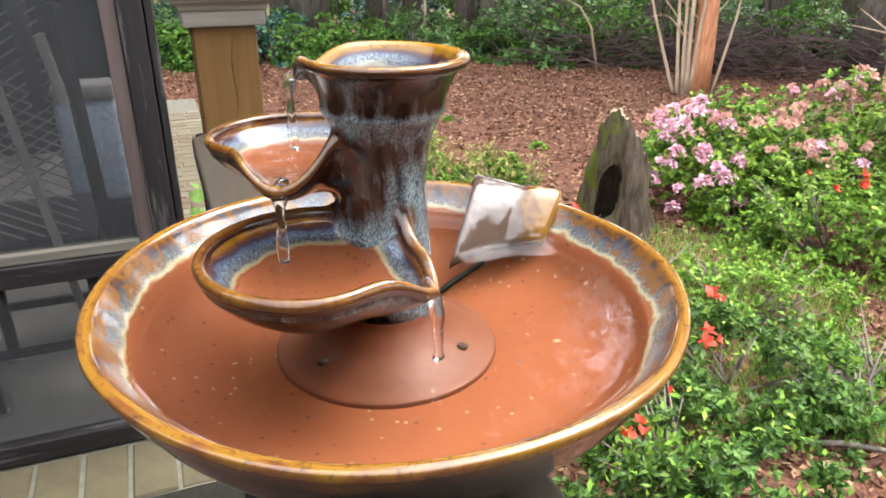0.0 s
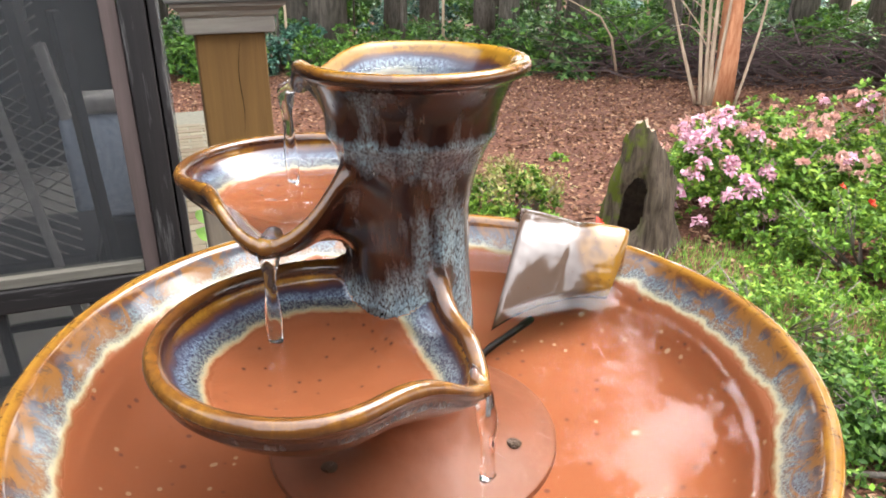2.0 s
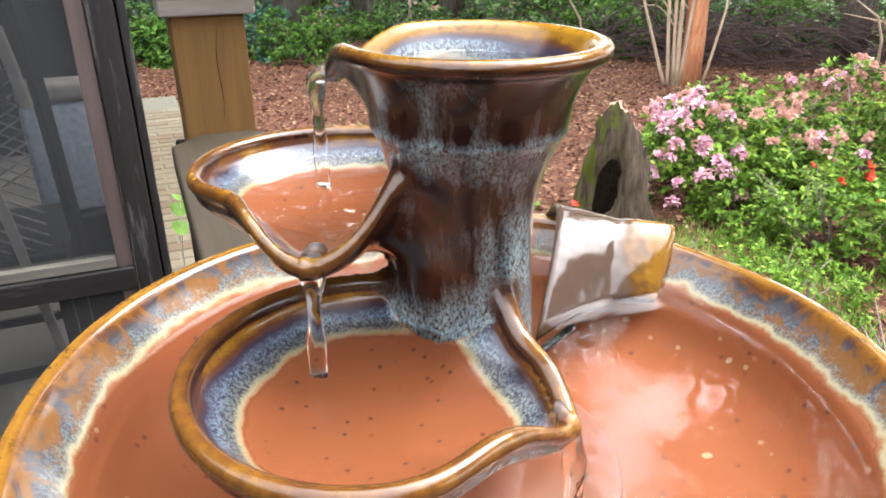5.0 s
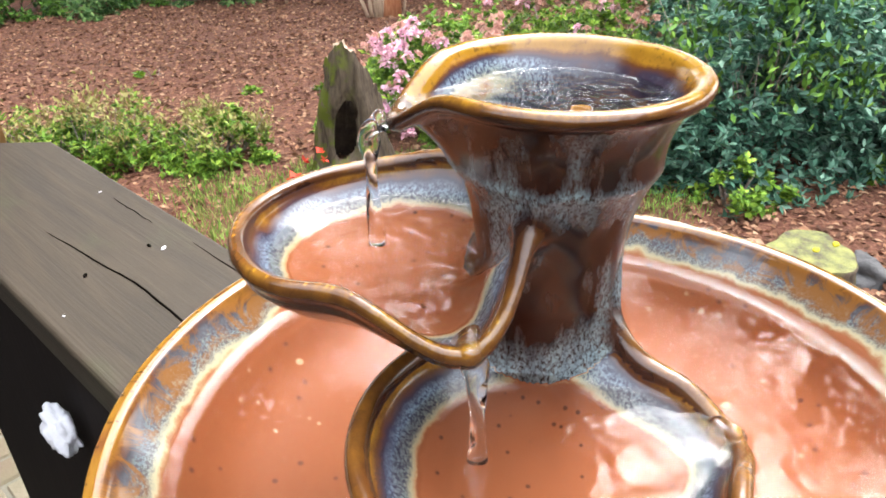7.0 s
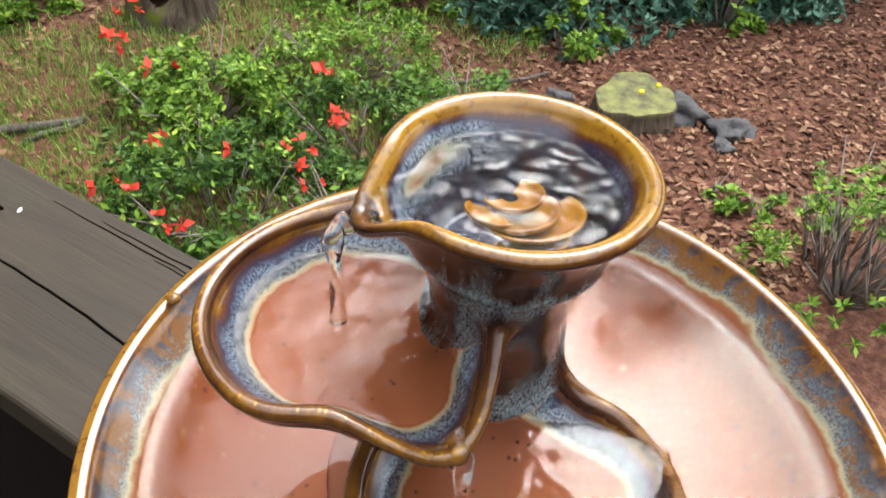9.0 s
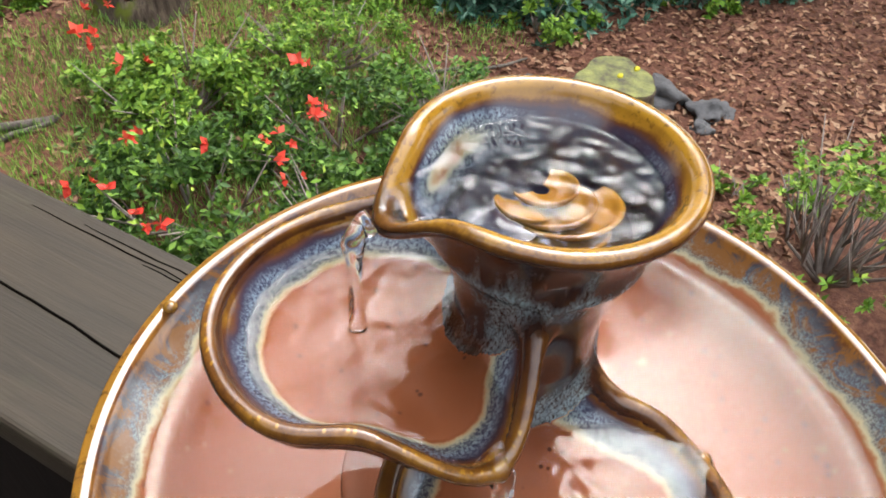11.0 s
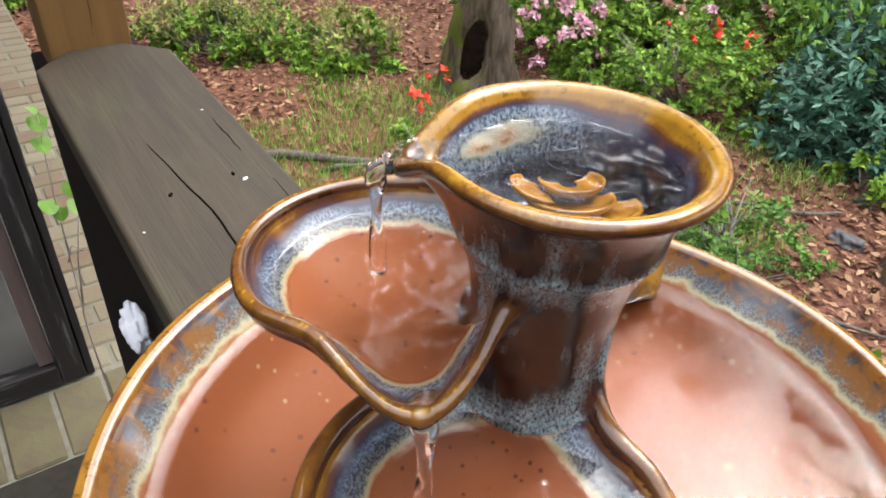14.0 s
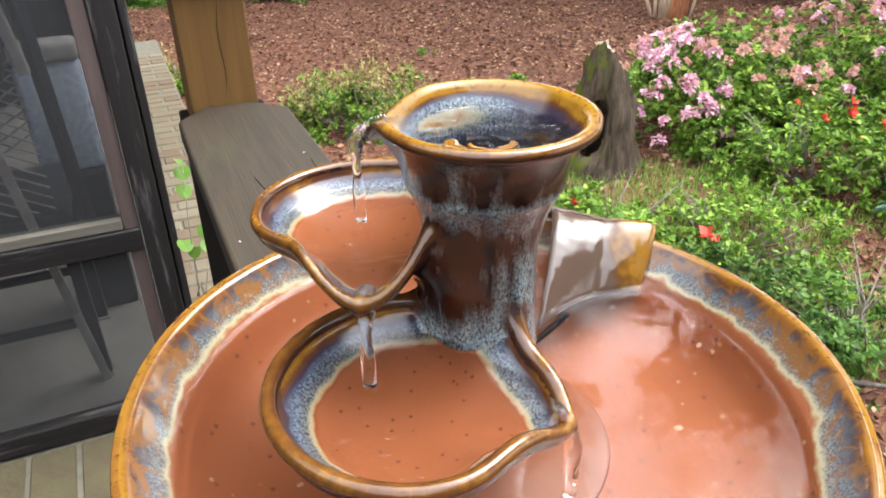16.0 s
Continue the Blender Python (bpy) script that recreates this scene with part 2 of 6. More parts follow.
def make_water(name, tint, scale, strength, depth=0.004):
    """A still or trembling sheet of clear water: Fresnel gloss over a lightly tinted clear body."""
    n = Nodes(name)
    t = n.t
    v = n.coords()
    h = n.math("ADD", n.noise(v, scale, 1, 0.4, 0.6), n.math("MULTIPLY", n.noise(v, scale * 2.7, 1, 0.4, 0.3), 0.16))
    bmp = n.add("ShaderNodeBump")
    n.put(bmp, "Height", h)
    bmp.inputs["Strength"].default_value = strength
    bmp.inputs["Distance"].default_value = depth
    clear = n.add("ShaderNodeBsdfTransparent")
    clear.inputs["Color"].default_value = (*tint, 1)
    gloss = n.add("ShaderNodeBsdfGlossy")
    gloss.inputs["Roughness"].default_value = 0.02
    t.links.new(bmp.outputs[0], gloss.inputs["Normal"])
    fr = n.add("ShaderNodeFresnel")
    fr.inputs["IOR"].default_value = 1.33
    t.links.new(bmp.outputs[0], fr.inputs["Normal"])
    mixer = n.add("ShaderNodeMixShader")
    t.links.new(fr.outputs[0], mixer.inputs[0])
    t.links.new(clear.outputs[0], mixer.inputs[1])
    t.links.new(gloss.outputs[0], mixer.inputs[2])
    t.links.new(mixer.outputs[0], n.out.inputs["Surface"])
    return n.mat


def make_stream():
    n = Nodes("falling water")
    n.bump(n.noise(n.coords(scale=(1, 1, 0.4)), 200, 2, 0.5), 0.22, 0.003)
    return n.set((1, 1, 1), 0.02, IOR=1.33, Transmission_Weight=1.0)


def make_wood(name, light, dark, scale=(22, 1.6, 22), rough=0.65, wear=None, wear_amount=0.0, wear_scale=(9, 9, 9), gloss=0.3):
    """Grain runs along the object's y axis."""
    n = Nodes(name)
    g = n.noise(n.coords(scale=scale), 3.2, 6, 0.6, 0.8)
    fine = n.noise(n.coords(scale=(scale[0] * 6, scale[1] * 2, scale[2] * 6)), 4.0, 3, 0.6)
    c = n.mix(n.ramp(g, [(0.3, (0, 0, 0)), (0.72, (1, 1, 1))]), dark, light)
    c = n.mix(n.math("MULTIPLY", fine, 0.35), c, dark)
    if wear:
        w = n.ramp(n.noise(n.coords(scale=wear_scale), 1.0, 5, 0.65), [(0.55, (0, 0, 0)), (0.66, (1, 1, 1))])
        c = n.mix(n.math("MULTIPLY", w, wear_amount), c, wear)
    n.bump(n.math("ADD", g, n.math("MULTIPLY", fine, 0.6)), 0.35, 0.002)
    return n.set(c, rough, Specular_IOR_Level=gloss)


def make_plain(name, c1, c2, scale=12, rough=0.7, bump=0.2, dist=0.002, metallic=0.0):
    n = Nodes(name)
    f = n.noise(n.coords(), scale, 5, 0.6)
    n.bump(n.noise(n.coords(), scale * 5, 4, 0.6), bump, dist)
    n.set(n.mix(n.ramp(f, [(0.3, (0, 0, 0)), (0.7, (1, 1, 1))]), c1, c2), rough, Specular_IOR_Level=0.25 if rough > 0.3 else 0.5)
    n.bsdf.inputs["Metallic"].default_value = metallic
    return n.mat


def make_leaf(name, c1, c2, c3=None, rough=0.5, through=0.15):
    n = Nodes(name)
    r = n.island()
    c = n.ramp(r, [(0.0, tuple(x * 0.55 for x in c1)), (0.3, c1), (0.7, c2), (1.0, c3 or c2)])
    c = n.mix(n.math("MULTIPLY", n.noise(n.coords(), 3.0, 2, 0.5), 0.4), c, c1)
    n.set(c, rough, Specular_IOR_Level=0.22)
    tr = n.add("ShaderNodeBsdfTranslucent")
    n.t.links.new(c, tr.inputs["Color"])
    m = n.add("ShaderNodeMixShader")
    m.inputs[0].default_value = through
    n.t.links.new(n.bsdf.outputs[0], m.inputs[1])
    n.t.links.new(tr.outputs[0], m.inputs[2])
    n.t.links.new(m.outputs[0], n.out.inputs["Surface"])
    return n.mat


def make_ground():
    n = Nodes("leaf litter and soil")
    v = n.coords()
    f = n.noise(v, 26, 6, 0.7)
    m = n.noise(v, 1.4, 4, 0.6)
    c = n.ramp(f, [(0.25, (0.03, 0.015, 0.0105)), (0.45, (0.0975, 0.039, 0.024)), (0.6, (0.18, 0.0825, 0.051)), (0.8, (0.3, 0.1725, 0.1125))])
    c = n.mix(n.ramp(m, [(0.4, (0, 0, 0)), (0.75, (0.45, 0.45, 0.45))]), c, (0.06, 0.027, 0.0195))
    n.bump(f, 0.8, 0.02)
    return n.set(c, 0.9, Specular_IOR_Level=0.15)


def make_brick(name="worn brick", moss=0.6):
    n = Nodes(name)
    v = n.coords()
    r = n.random()
    base = n.ramp(r, [(0.0, (0.099, 0.063, 0.042)), (0.3, (0.12, 0.0945, 0.063)), (0.7, (0.132, 0.1095, 0.075)), (1.0, (0.1575, 0.135, 0.096))])
    m = n.ramp(n.noise(v, 7, 5, 0.65), [(0.42, (0, 0, 0)), (0.7, (1, 1, 1))])
    c = n.mix(n.math("MULTIPLY", m, moss), base, (0.105, 0.1005, 0.057))
    f = n.noise(v, 90, 4, 0.6)
    c = n.mix(n.math("MULTIPLY", f, 0.35), c, (0.0675, 0.048, 0.036))
    n.bump(f, 0.5, 0.004)
    return n.set(c, 0.85, Specular_IOR_Level=0.2)


def make_screen():
    """Insect screen: fine dark mesh, half see-through."""
    n = Nodes("insect screen")
    clear = n.add("ShaderNodeBsdfTransparent")
    n.set((0.033, 0.03375, 0.0345), 0.7)
    m = n.add("ShaderNodeMixShader")
    m.inputs[0].default_value = 0.40
    n.t.links.new(clear.outputs[0], m.inputs[1])
    n.t.links.new(n.bsdf.outputs[0], m.inputs[2])
    n.t.links.new(m.outputs[0], n.out.inputs["Surface"])
    return n.mat


def make_bark(name, c1, c2, moss=None):
    n = Nodes(name)
    g = n.noise(n.coords(scale=(1, 1, 0.18)), 26, 6, 0.65, 0.5)
    c = n.mix(n.ramp(g, [(0.35, (0, 0, 0)), (0.65, (1, 1, 1))]), c1, c2)
    if moss:
        mf = n.ramp(n.noise(n.coords(), 7, 4, 0.6), [(0.47, (0, 0, 0)), (0.6, (1, 1, 1))])
        c = n.mix(n.math("MULTIPLY", mf, n.attribute("moss")), c, moss)
    n.bump(g, 0.8, 0.012)
    return n.set(c, 0.9, Specular_IOR_Level=0.15)


FOOTCLAY = make_plain("wet brown clay", (0.135, 0.047, 0.022), (0.098, 0.036, 0.018), 22, 0.5, 0.2)
GLAZE = make_glaze()
BOWL_GLAZE = make_bowl_glaze()
WATER = make_water("pool water", (0.97, 0.93, 0.90), 40, 0.06)
WATER_STIR = make_water("stirred water", (0.97, 0.94, 0.91), 70, 0.42)
WATER_BOIL = make_water("welling water", (0.9, 0.92, 0.94), 70, 0.42, 0.008)
STREAM = make_stream()
RAILWOOD = make_wood("weathered stained board", (0.036, 0.0255, 0.0145), (0.0155, 0.0112, 0.0066), rough=0.62, wear=(0.030, 0.031, 0.0125), wear_amount=0.35, wear_scale=(14, 5, 14))
CRACK = make_plain("dark gap", (0.002, 0.0016, 0.0014), (0.003, 0.0025, 0.002), 20, 1.0, 0.0)
CRACK.node_tree.nodes["Principled BSDF"].inputs["Specular IOR Level"].default_value = 0.0
# about a quarter as bright as the top board
RAILSIDE = make_wood("near-black brown panel", (0.0090, 0.0058, 0.0044), (0.0044, 0.0028, 0.0023), scale=(8.4, 8.4, 0.63), rough=0.8, gloss=0.12)
POSTWOOD = make_wood("treated pine", (0.1389, 0.07128, 0.01629), (0.07113, 0.03456, 0.007464), scale=(7.093, 7.093, 0.4876), rough=0.7)
CAPWOOD = make_wood("grey weathered cap", (0.2632, 0.237, 0.193), (0.1316, 0.1141, 0.09652), scale=(0.9, 10.8, 10.8), rough=0.8)
CAPTOP = make_wood("dark weathered cap", (0.117, 0.108, 0.099), (0.054, 0.0495, 0.045), scale=(0.9, 10.8, 10.8), rough=0.7)
DOORWOOD = make_wood("peeling dark paint", (0.02124, 0.01737, 0.01661), (0.007722, 0.006564, 0.006564), scale=(14.4, 14.4, 0.72), rough=0.6, wear=(0.1158, 0.112, 0.1081), wear_amount=0.6, wear_scale=(55, 55, 5))
DOORRAIL = make_wood("peeling dark rail paint", (0.02124, 0.01737, 0.01661), (0.007722, 0.006564, 0.006564), scale=(0.72, 14.4, 14.4), rough=0.6, wear=(0.1158, 0.112, 0.1081), wear_amount=0.6, wear_scale=(5, 55, 55))
STILEWOOD = make_wood("faded brown paint", (0.1141, 0.08337, 0.07458), (0.06582, 0.04652, 0.04124), scale=(11.7, 11.7, 0.702), rough=0.7)
LEDGEWOOD = make_wood("dusty rail", (0.1555, 0.1409, 0.1118), (0.08748, 0.07776, 0.06318), scale=(1.62, 21.6, 21.6), rough=0.8)
UNSEENWALL = make_wood("unseen brown siding", (0.045, 0.034, 0.026), (0.026, 0.020, 0.015), scale=(1.5, 1.5, 14))
SCREEN = make_screen()
GROUND = make_ground()
BRICK = make_brick()
STEPBRICK = make_plain("damp mossy brick", (0.062, 0.046, 0.030), (0.082, 0.074, 0.036), 11, 0.8, 0.5, 0.004)
LOWBRICK = make_plain("dark damp brick", (0.075, 0.045, 0.033), (0.045, 0.0315, 0.024), 9, 0.9, 0.4)
MORTAR = make_plain("pale mortar", (0.125, 0.117, 0.088), (0.088, 0.081, 0.062), 30, 0.95, 0.4)
BLACK = make_plain("black rubber", (0.0036, 0.0036, 0.0039), (0.006, 0.006, 0.006), 20, 0.5)
TISSUE = make_plain("white tissue", (0.5242, 0.5242, 0.5376), (0.4435, 0.4435, 0.4704), 60, 0.9, 0.4, 0.003)
CONCRETE = make_plain("porch concrete", (0.2424, 0.2343, 0.2102), (0.1617, 0.1535, 0.1422), 5, 0.85)
# the porch's inner shade is put into this near-black base colour
SHADEWALL = make_plain("porch shade wall", (0.027, 0.027, 0.0288), (0.0162, 0.0162, 0.018), 4, 0.9)
DARKMETAL = make_plain("black painted metal", (0.018, 0.018, 0.021), (0.033, 0.033, 0.036), 14, 0.5)
GREYCANE = make_plain("grey cane", (0.384, 0.36, 0.336), (0.24, 0.228, 0.216), 24, 0.8)
BLUECLOTH = make_plain("blue-grey flecked cloth", (0.2652, 0.3276, 0.4368), (0.5304, 0.5928, 0.6864), 60, 0.95, 0.5)
AMBERCLAY = make_plain("amber glaze", (0.3, 0.138, 0.0168), (0.144, 0.054, 0.0072), 60, 0.12, 0.2)
ROCK = make_plain("grey field stone", (0.1123, 0.108, 0.1056), (0.06318, 0.06075, 0.0621), 9, 0.9, 0.8, 0.01)
CUTWOOD = make_plain("mossy cut wood", (0.0675, 0.06, 0.048), (0.255, 0.2625, 0.0825), 11, 0.9, 0.9, 0.012)
FUNGUS = make_plain("yellow fungus", (0.4464, 0.396, 0.0216), (0.36, 0.3024, 0.0144), 30, 0.6)
STUMPBARK = make_bark("grey weathered stump", (0.036, 0.025, 0.018), (0.120, 0.090, 0.064), (0.085, 0.100, 0.0135))
STUMPHOLE = make_plain("rotten heartwood", (0.036, 0.02475, 0.018), (0.0945, 0.0675, 0.0495), 14, 0.95, 0.9, 0.02)
TORNWOOD = make_plain("pale torn wood", (0.36, 0.27, 0.1913), (0.2025, 0.1462, 0.1013), 22, 0.9, 0.5)
BARK = make_bark("forest bark", (0.0585, 0.04914, 0.04095), (0.1521, 0.1287, 0.1053))
CRAPE = make_bark("smooth orange bark", (0.3225, 0.1192, 0.05616), (0.4839, 0.2282, 0.1217))
PALESTEM = make_bark("pale bare stem", (0.2784, 0.1985, 0.1371), (0.4498, 0.3402, 0.2398))
TWIG = make_plain("grey twig", (0.1386, 0.1109, 0.0924), (0.231, 0.1941, 0.1663), 20, 0.9)
BRUSHTWIG = make_plain("dead brush", (0.04395, 0.02741, 0.02552), (0.07617, 0.04934, 0.04536), 6, 0.95)
LEAF_BRIGHT = make_leaf("spring green leaves", (0.07696, 0.1583, 0.01551), (0.1679, 0.3051, 0.03011), (0.3361, 0.452, 0.0603))
LEAF_MID = make_leaf("green leaves", (0.04292, 0.1064, 0.01431), (0.1001, 0.2127, 0.02862), (0.186, 0.3129, 0.04769))
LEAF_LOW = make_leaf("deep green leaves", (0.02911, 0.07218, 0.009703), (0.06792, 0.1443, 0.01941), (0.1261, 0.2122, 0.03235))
LEAF_DARK = make_leaf("blue-green leaves", (0.03062, 0.08505, 0.05441), (0.08505, 0.1956, 0.1276), (0.2042, 0.3402, 0.238), 0.35)
LEAF_WOOD = make_leaf("forest leaves", (0.04024, 0.1006, 0.02681), (0.1207, 0.2146, 0.06036), (0.2281, 0.322, 0.1073))
LEAF_TIP = make_leaf("russet new leaves", (0.1996, 0.176, 0.05702), (0.2994, 0.2574, 0.09124), (0.2395, 0.3521, 0.06842))
GRASS = make_leaf("grass blades", (0.1147, 0.2649, 0.03201), (0.2459, 0.4484, 0.07199), (0.426, 0.5709, 0.144))
LITTER = make_leaf("fallen leaves", (0.105, 0.046, 0.026), (0.270, 0.135, 0.076), (0.42, 0.27, 0.165), 0.8, 0.05)
PETAL_PINK = make_leaf("pink petals", (0.6998, 0.3472, 0.4471), (0.8262, 0.5555, 0.6388), (0.85, 0.7174, 0.724), 0.6, 0.3)
PETAL_SALMON = make_leaf("faded salmon petals", (0.5624, 0.2903, 0.2359), (0.6532, 0.381, 0.3266), (0.5988, 0.4082, 0.2994), 0.7, 0.3)
PETAL_RED = make_leaf("coral red petals", (0.5357, 0.03024, 0.01728), (0.6912, 0.06048, 0.03456), (0.7344, 0.1382, 0.0864), 0.5, 0.2)


# ---------------------------------------------------------------- mesh tools
def mesh_of(bm, name, material, smooth=False):
    me = bpy.data.meshes.new(name)
    bm.normal_update()
    bm.to_mesh(me)
    bm.free()
    me.materials.append(material)
    if smooth:
        me.shade_smooth()
    return me


def data_mesh(name, verts, faces, material, smooth=False):
    me = bpy.data.meshes.new(name)
    me.from_pydata([tuple(p) for p in verts], [], [tuple(int(i) for i in q) for q in faces])
    me.materials.append(material)
    me.update()
    if smooth:
        me.shade_smooth()
    return me


def part(name, shape, material, parent, label="", smooth=False, at=None):
    me = shape if isinstance(shape, bpy.types.Mesh) else mesh_of(shape, name, material, smooth)
    ob = new(name, me)
    ob.parent = parent
    if at is not None:
        ob.matrix_basis = at
    if label:
        ob["label"] = label
    return ob


def thing(name, label, category, at=None, group="", kind=""):
    ob = new(name)
    ob.empty_display_size = 0.05
    if at is not None:
        ob.matrix_basis = at
    return tagged(ob, label, category, group, kind)


def solid(name, shape, material, label, category, at=None, kind="", group="", smooth=False):
    me = shape if isinstance(shape, bpy.types.Mesh) else mesh_of(shape, name, material, smooth)
    ob = new(name, me)
    if at is not None:
        ob.matrix_basis = at
    return tagged(ob, label, category, group, kind)


def box(x0, x1, y0, y1, z0, z1, bevel=0.0, bm=None, segments=2):
    bm = bm or bmesh.new()
    vs = [bm.verts.new((x, y, z)) for x in (x0, x1) for y in (y0, y1) for z in (z0, z1)]
    fs = [bm.faces.new([vs[i] for i in q]) for q in ((0, 1, 3, 2), (4, 6, 7, 5), (0, 4, 5, 1), (2, 3, 7, 6), (0, 2, 6, 4), (1, 5, 7, 3))]
    if bevel:
        es = {e for f in fs for e in f.edges}
        bmesh.ops.bevel(bm, geom=list(es), offset=bevel, segments=segments, affect="EDGES", profile=0.5)
    return bm


def tube_data(points, radii, sides=8, cap=True, wobble=0.0, rng=None):
    pts = [Vector(p) for p in points]
    verts, faces = [], []
    for i, p in enumerate(pts):
        d = (pts[min(i + 1, len(pts) - 1)] - pts[max(i - 1, 0)]).normalized()
        a = d.orthogonal().normalized() if i == 0 else (a - d * a.dot(d)).normalized()
        b = d.cross(a)
        for k in range(sides):
            w = 2 * math.pi * k / sides
            r = radii[i] * (1 + (rng.uniform(-wobble, wobble) if rng else 0))
            verts.append(p + (a * math.cos(w) + b * math.sin(w)) * r)
    for i in range(len(pts) - 1):
        for k in range(sides):
            k2 = (k + 1) % sides
            faces.append((i * sides + k, i * sides + k2, (i + 1) * sides + k2, (i + 1) * sides + k))
    if cap:
        faces.append(tuple(range(sides))[::-1])
        faces.append(tuple(range((len(pts) - 1) * sides, len(pts) * sides)))
    return verts, faces


def tube(name, points, radii, material, sides=8, wobble=0.0, rng=None):
    v, f = tube_data(points, radii, sides, True, wobble, rng)
    return data_mesh(name, v, f, material, True)


def merge(pieces):
    verts, faces = [], []
    for v, f in pieces:
        o = len(verts)
        verts += list(v)
        faces += [tuple(i + o for i in q) for q in f]
    return verts, faces


def lathe(profile, sides=128, close=False):
    """Turn (radius, height) pairs round z. Returns verts, faces."""
    verts = [(r * math.cos(2 * math.pi * k / sides), r * math.sin(2 * math.pi * k / sides), z) for r, z in profile for k in range(sides)]
    faces = []
    for i in range(len(profile) - 1):
        for k in range(sides):
            k2 = (k + 1) % sides
            faces.append((i * sides + k, i * sides + k2, (i + 1) * sides + k2, (i + 1) * sides + k))
    return verts, faces


def rings(points, n=6):
    """Smooth a profile with a Catmull-Rom curve."""
    P = [np.array(p, float) for p in points]
    P = [2 * P[0] - P[1]] + P + [2 * P[-1] - P[-2]]
    out = []
    for i in range(1, len(P) - 2):
        for k in range(n):
            t = k / n
            out.append(0.5 * (2 * P[i] + (P[i + 1] - P[i - 1]) * t + (2 * P[i - 1] - 5 * P[i] + 4 * P[i + 1] - P[i + 2]) * t * t
                              + (3 * P[i] - P[i - 1] - 3 * P[i + 1] + P[i + 2]) * t ** 3))
    out.append(P[-2])
    return out


def set_attribute(me, name, values):
    a = me.attributes.new(name, "FLOAT", "POINT")
    a.data.foreach_set("value", np.asarray(values, np.float32))


def leaves_mesh(name, pos, out, size, material, rng, width=0.45, fold=0.25, droop=0.3, spread=0.8):
    """Many small leaves, each a blade folded along its rib. pos, out: places and the ways they grow."""
    n = len(pos)
    d = out + rng.normal(0, spread, (n, 3))
    d[:, 2] -= droop * rng.random(n)
    d /= np.linalg.norm(d, axis=1)[:, None] + 1e-9
    up = rng.normal(0, 0.5, (n, 3)) + np.array([0, 0, 1.0])
    s = np.cross(d, up)
    s /= np.linalg.norm(s, axis=1)[:, None] + 1e-9
    nn = np.cross(s, d)
    L = size * rng.uniform(0.6, 1.25, n)[:, None]
    mid = pos + d * L * 0.45
    w = L * width * 0.5
    V = np.stack([pos, mid + s * w + nn * w * fold, pos + d * L, mid - s * w + nn * w * fold], 1).reshape(-1, 3)
    me = bpy.data.meshes.new(name)
    me.vertices.add(4 * n)
    me.vertices.foreach_set("co", V.ravel().astype(np.float32))
    base = (np.arange(n) * 4)[:, None]
    F = np.concatenate([base + np.array([0, 1, 2]), base + np.array([0, 2, 3])], 1).reshape(-1)
    me.loops.add(6 * n)
    me.loops.foreach_set("vertex_index", F.astype(np.int32))
    me.polygons.add(2 * n)
    me.polygons.foreach_set("loop_start", (np.arange(2 * n) * 3).astype(np.int32))
    me.materials.append(material)
    me.update(calc_edges=True)
    me.validate()
    return me


def clump_points(n, radii, rng, clumps=24, tight=0.30, floor=0.0, hollow=0.6):
    """Places in a bush: clumps spread over an uneven dome, with gaps between them."""
    c = rng.normal(0, 1, (clumps, 3))
    c /= np.linalg.norm(c, axis=1)[:, None]
    c[:, 2] = np.abs(c[:, 2]) * 1.1 - 0.15
    c *= rng.uniform(hollow, 1.0, clumps)[:, None]
    k = rng.integers(0, clumps, n)
    p = c[k] + rng.normal(0, tight, (n, 3)) * rng.uniform(0.5, 1.1, clumps)[k][:, None]
    p[:, 2] = np.maximum(p[:, 2], floor + 0.05 * rng.random(n))
    out = p / (np.linalg.norm(p, axis=1)[:, None] + 1e-6)
    return p * np.array(radii), out


def whorl_points(n, radii, rng, clumps=24, tight=0.16, per=11):
    """Leaves in whorls at the ends of shoots; the shoots stand in uneven tufts with dark gaps between."""
    c = rng.normal(0, 1, (clumps, 3))
    c /= np.linalg.norm(c, axis=1)[:, None]
    c[:, 2] = np.abs(c[:, 2]) * 1.15 - 0.12
    c *= rng.uniform(0.62, 1.0, clumps)[:, None]
    tips = max(1, n // per)
    k = rng.integers(0, clumps, tips)
    size = rng.uniform(0.6, 1.25, clumps)[k][:, None]
    off = rng.normal(0, 1, (tips, 3))
    off /= np.linalg.norm(off, axis=1)[:, None]
    off *= rng.random(tips)[:, None] ** 0.45
    tip = c[k] + off * tight * 1.7 * size
    tip[:, 2] = np.maximum(tip[:, 2], 0.04 * rng.random(tips))
    shoot = off * 0.6 + c[k] * 0.5 + np.array([0, 0, 0.7])
    shoot /= np.linalg.norm(shoot, axis=1)[:, None]
    p = np.repeat(tip * np.array(radii), per, 0)
    d = np.repeat(shoot, per, 0)
    a = rng.normal(0, 1, p.shape)
    a -= d * (a * d).sum(1)[:, None]
    a /= np.linalg.norm(a, axis=1)[:, None] + 1e-9
    rise = rng.uniform(-0.1, 0.9, len(p))[:, None]
    return p - d * 0.03 * rng.random(len(p))[:, None], a + d * rise


# ================================================================ the fountain
def smin(a, b, k):
    h = np.clip(0.5 + 0.5 * (b - a) / k, 0, 1)
    return b * (1 - h) + a * h - k * h * (1 - h)


def bell(th, deg, width):
    d = (th - math.radians(deg) + math.pi) % (2 * math.pi) - math.pi
    return np.exp(-(d / math.radians(width)) ** 2)


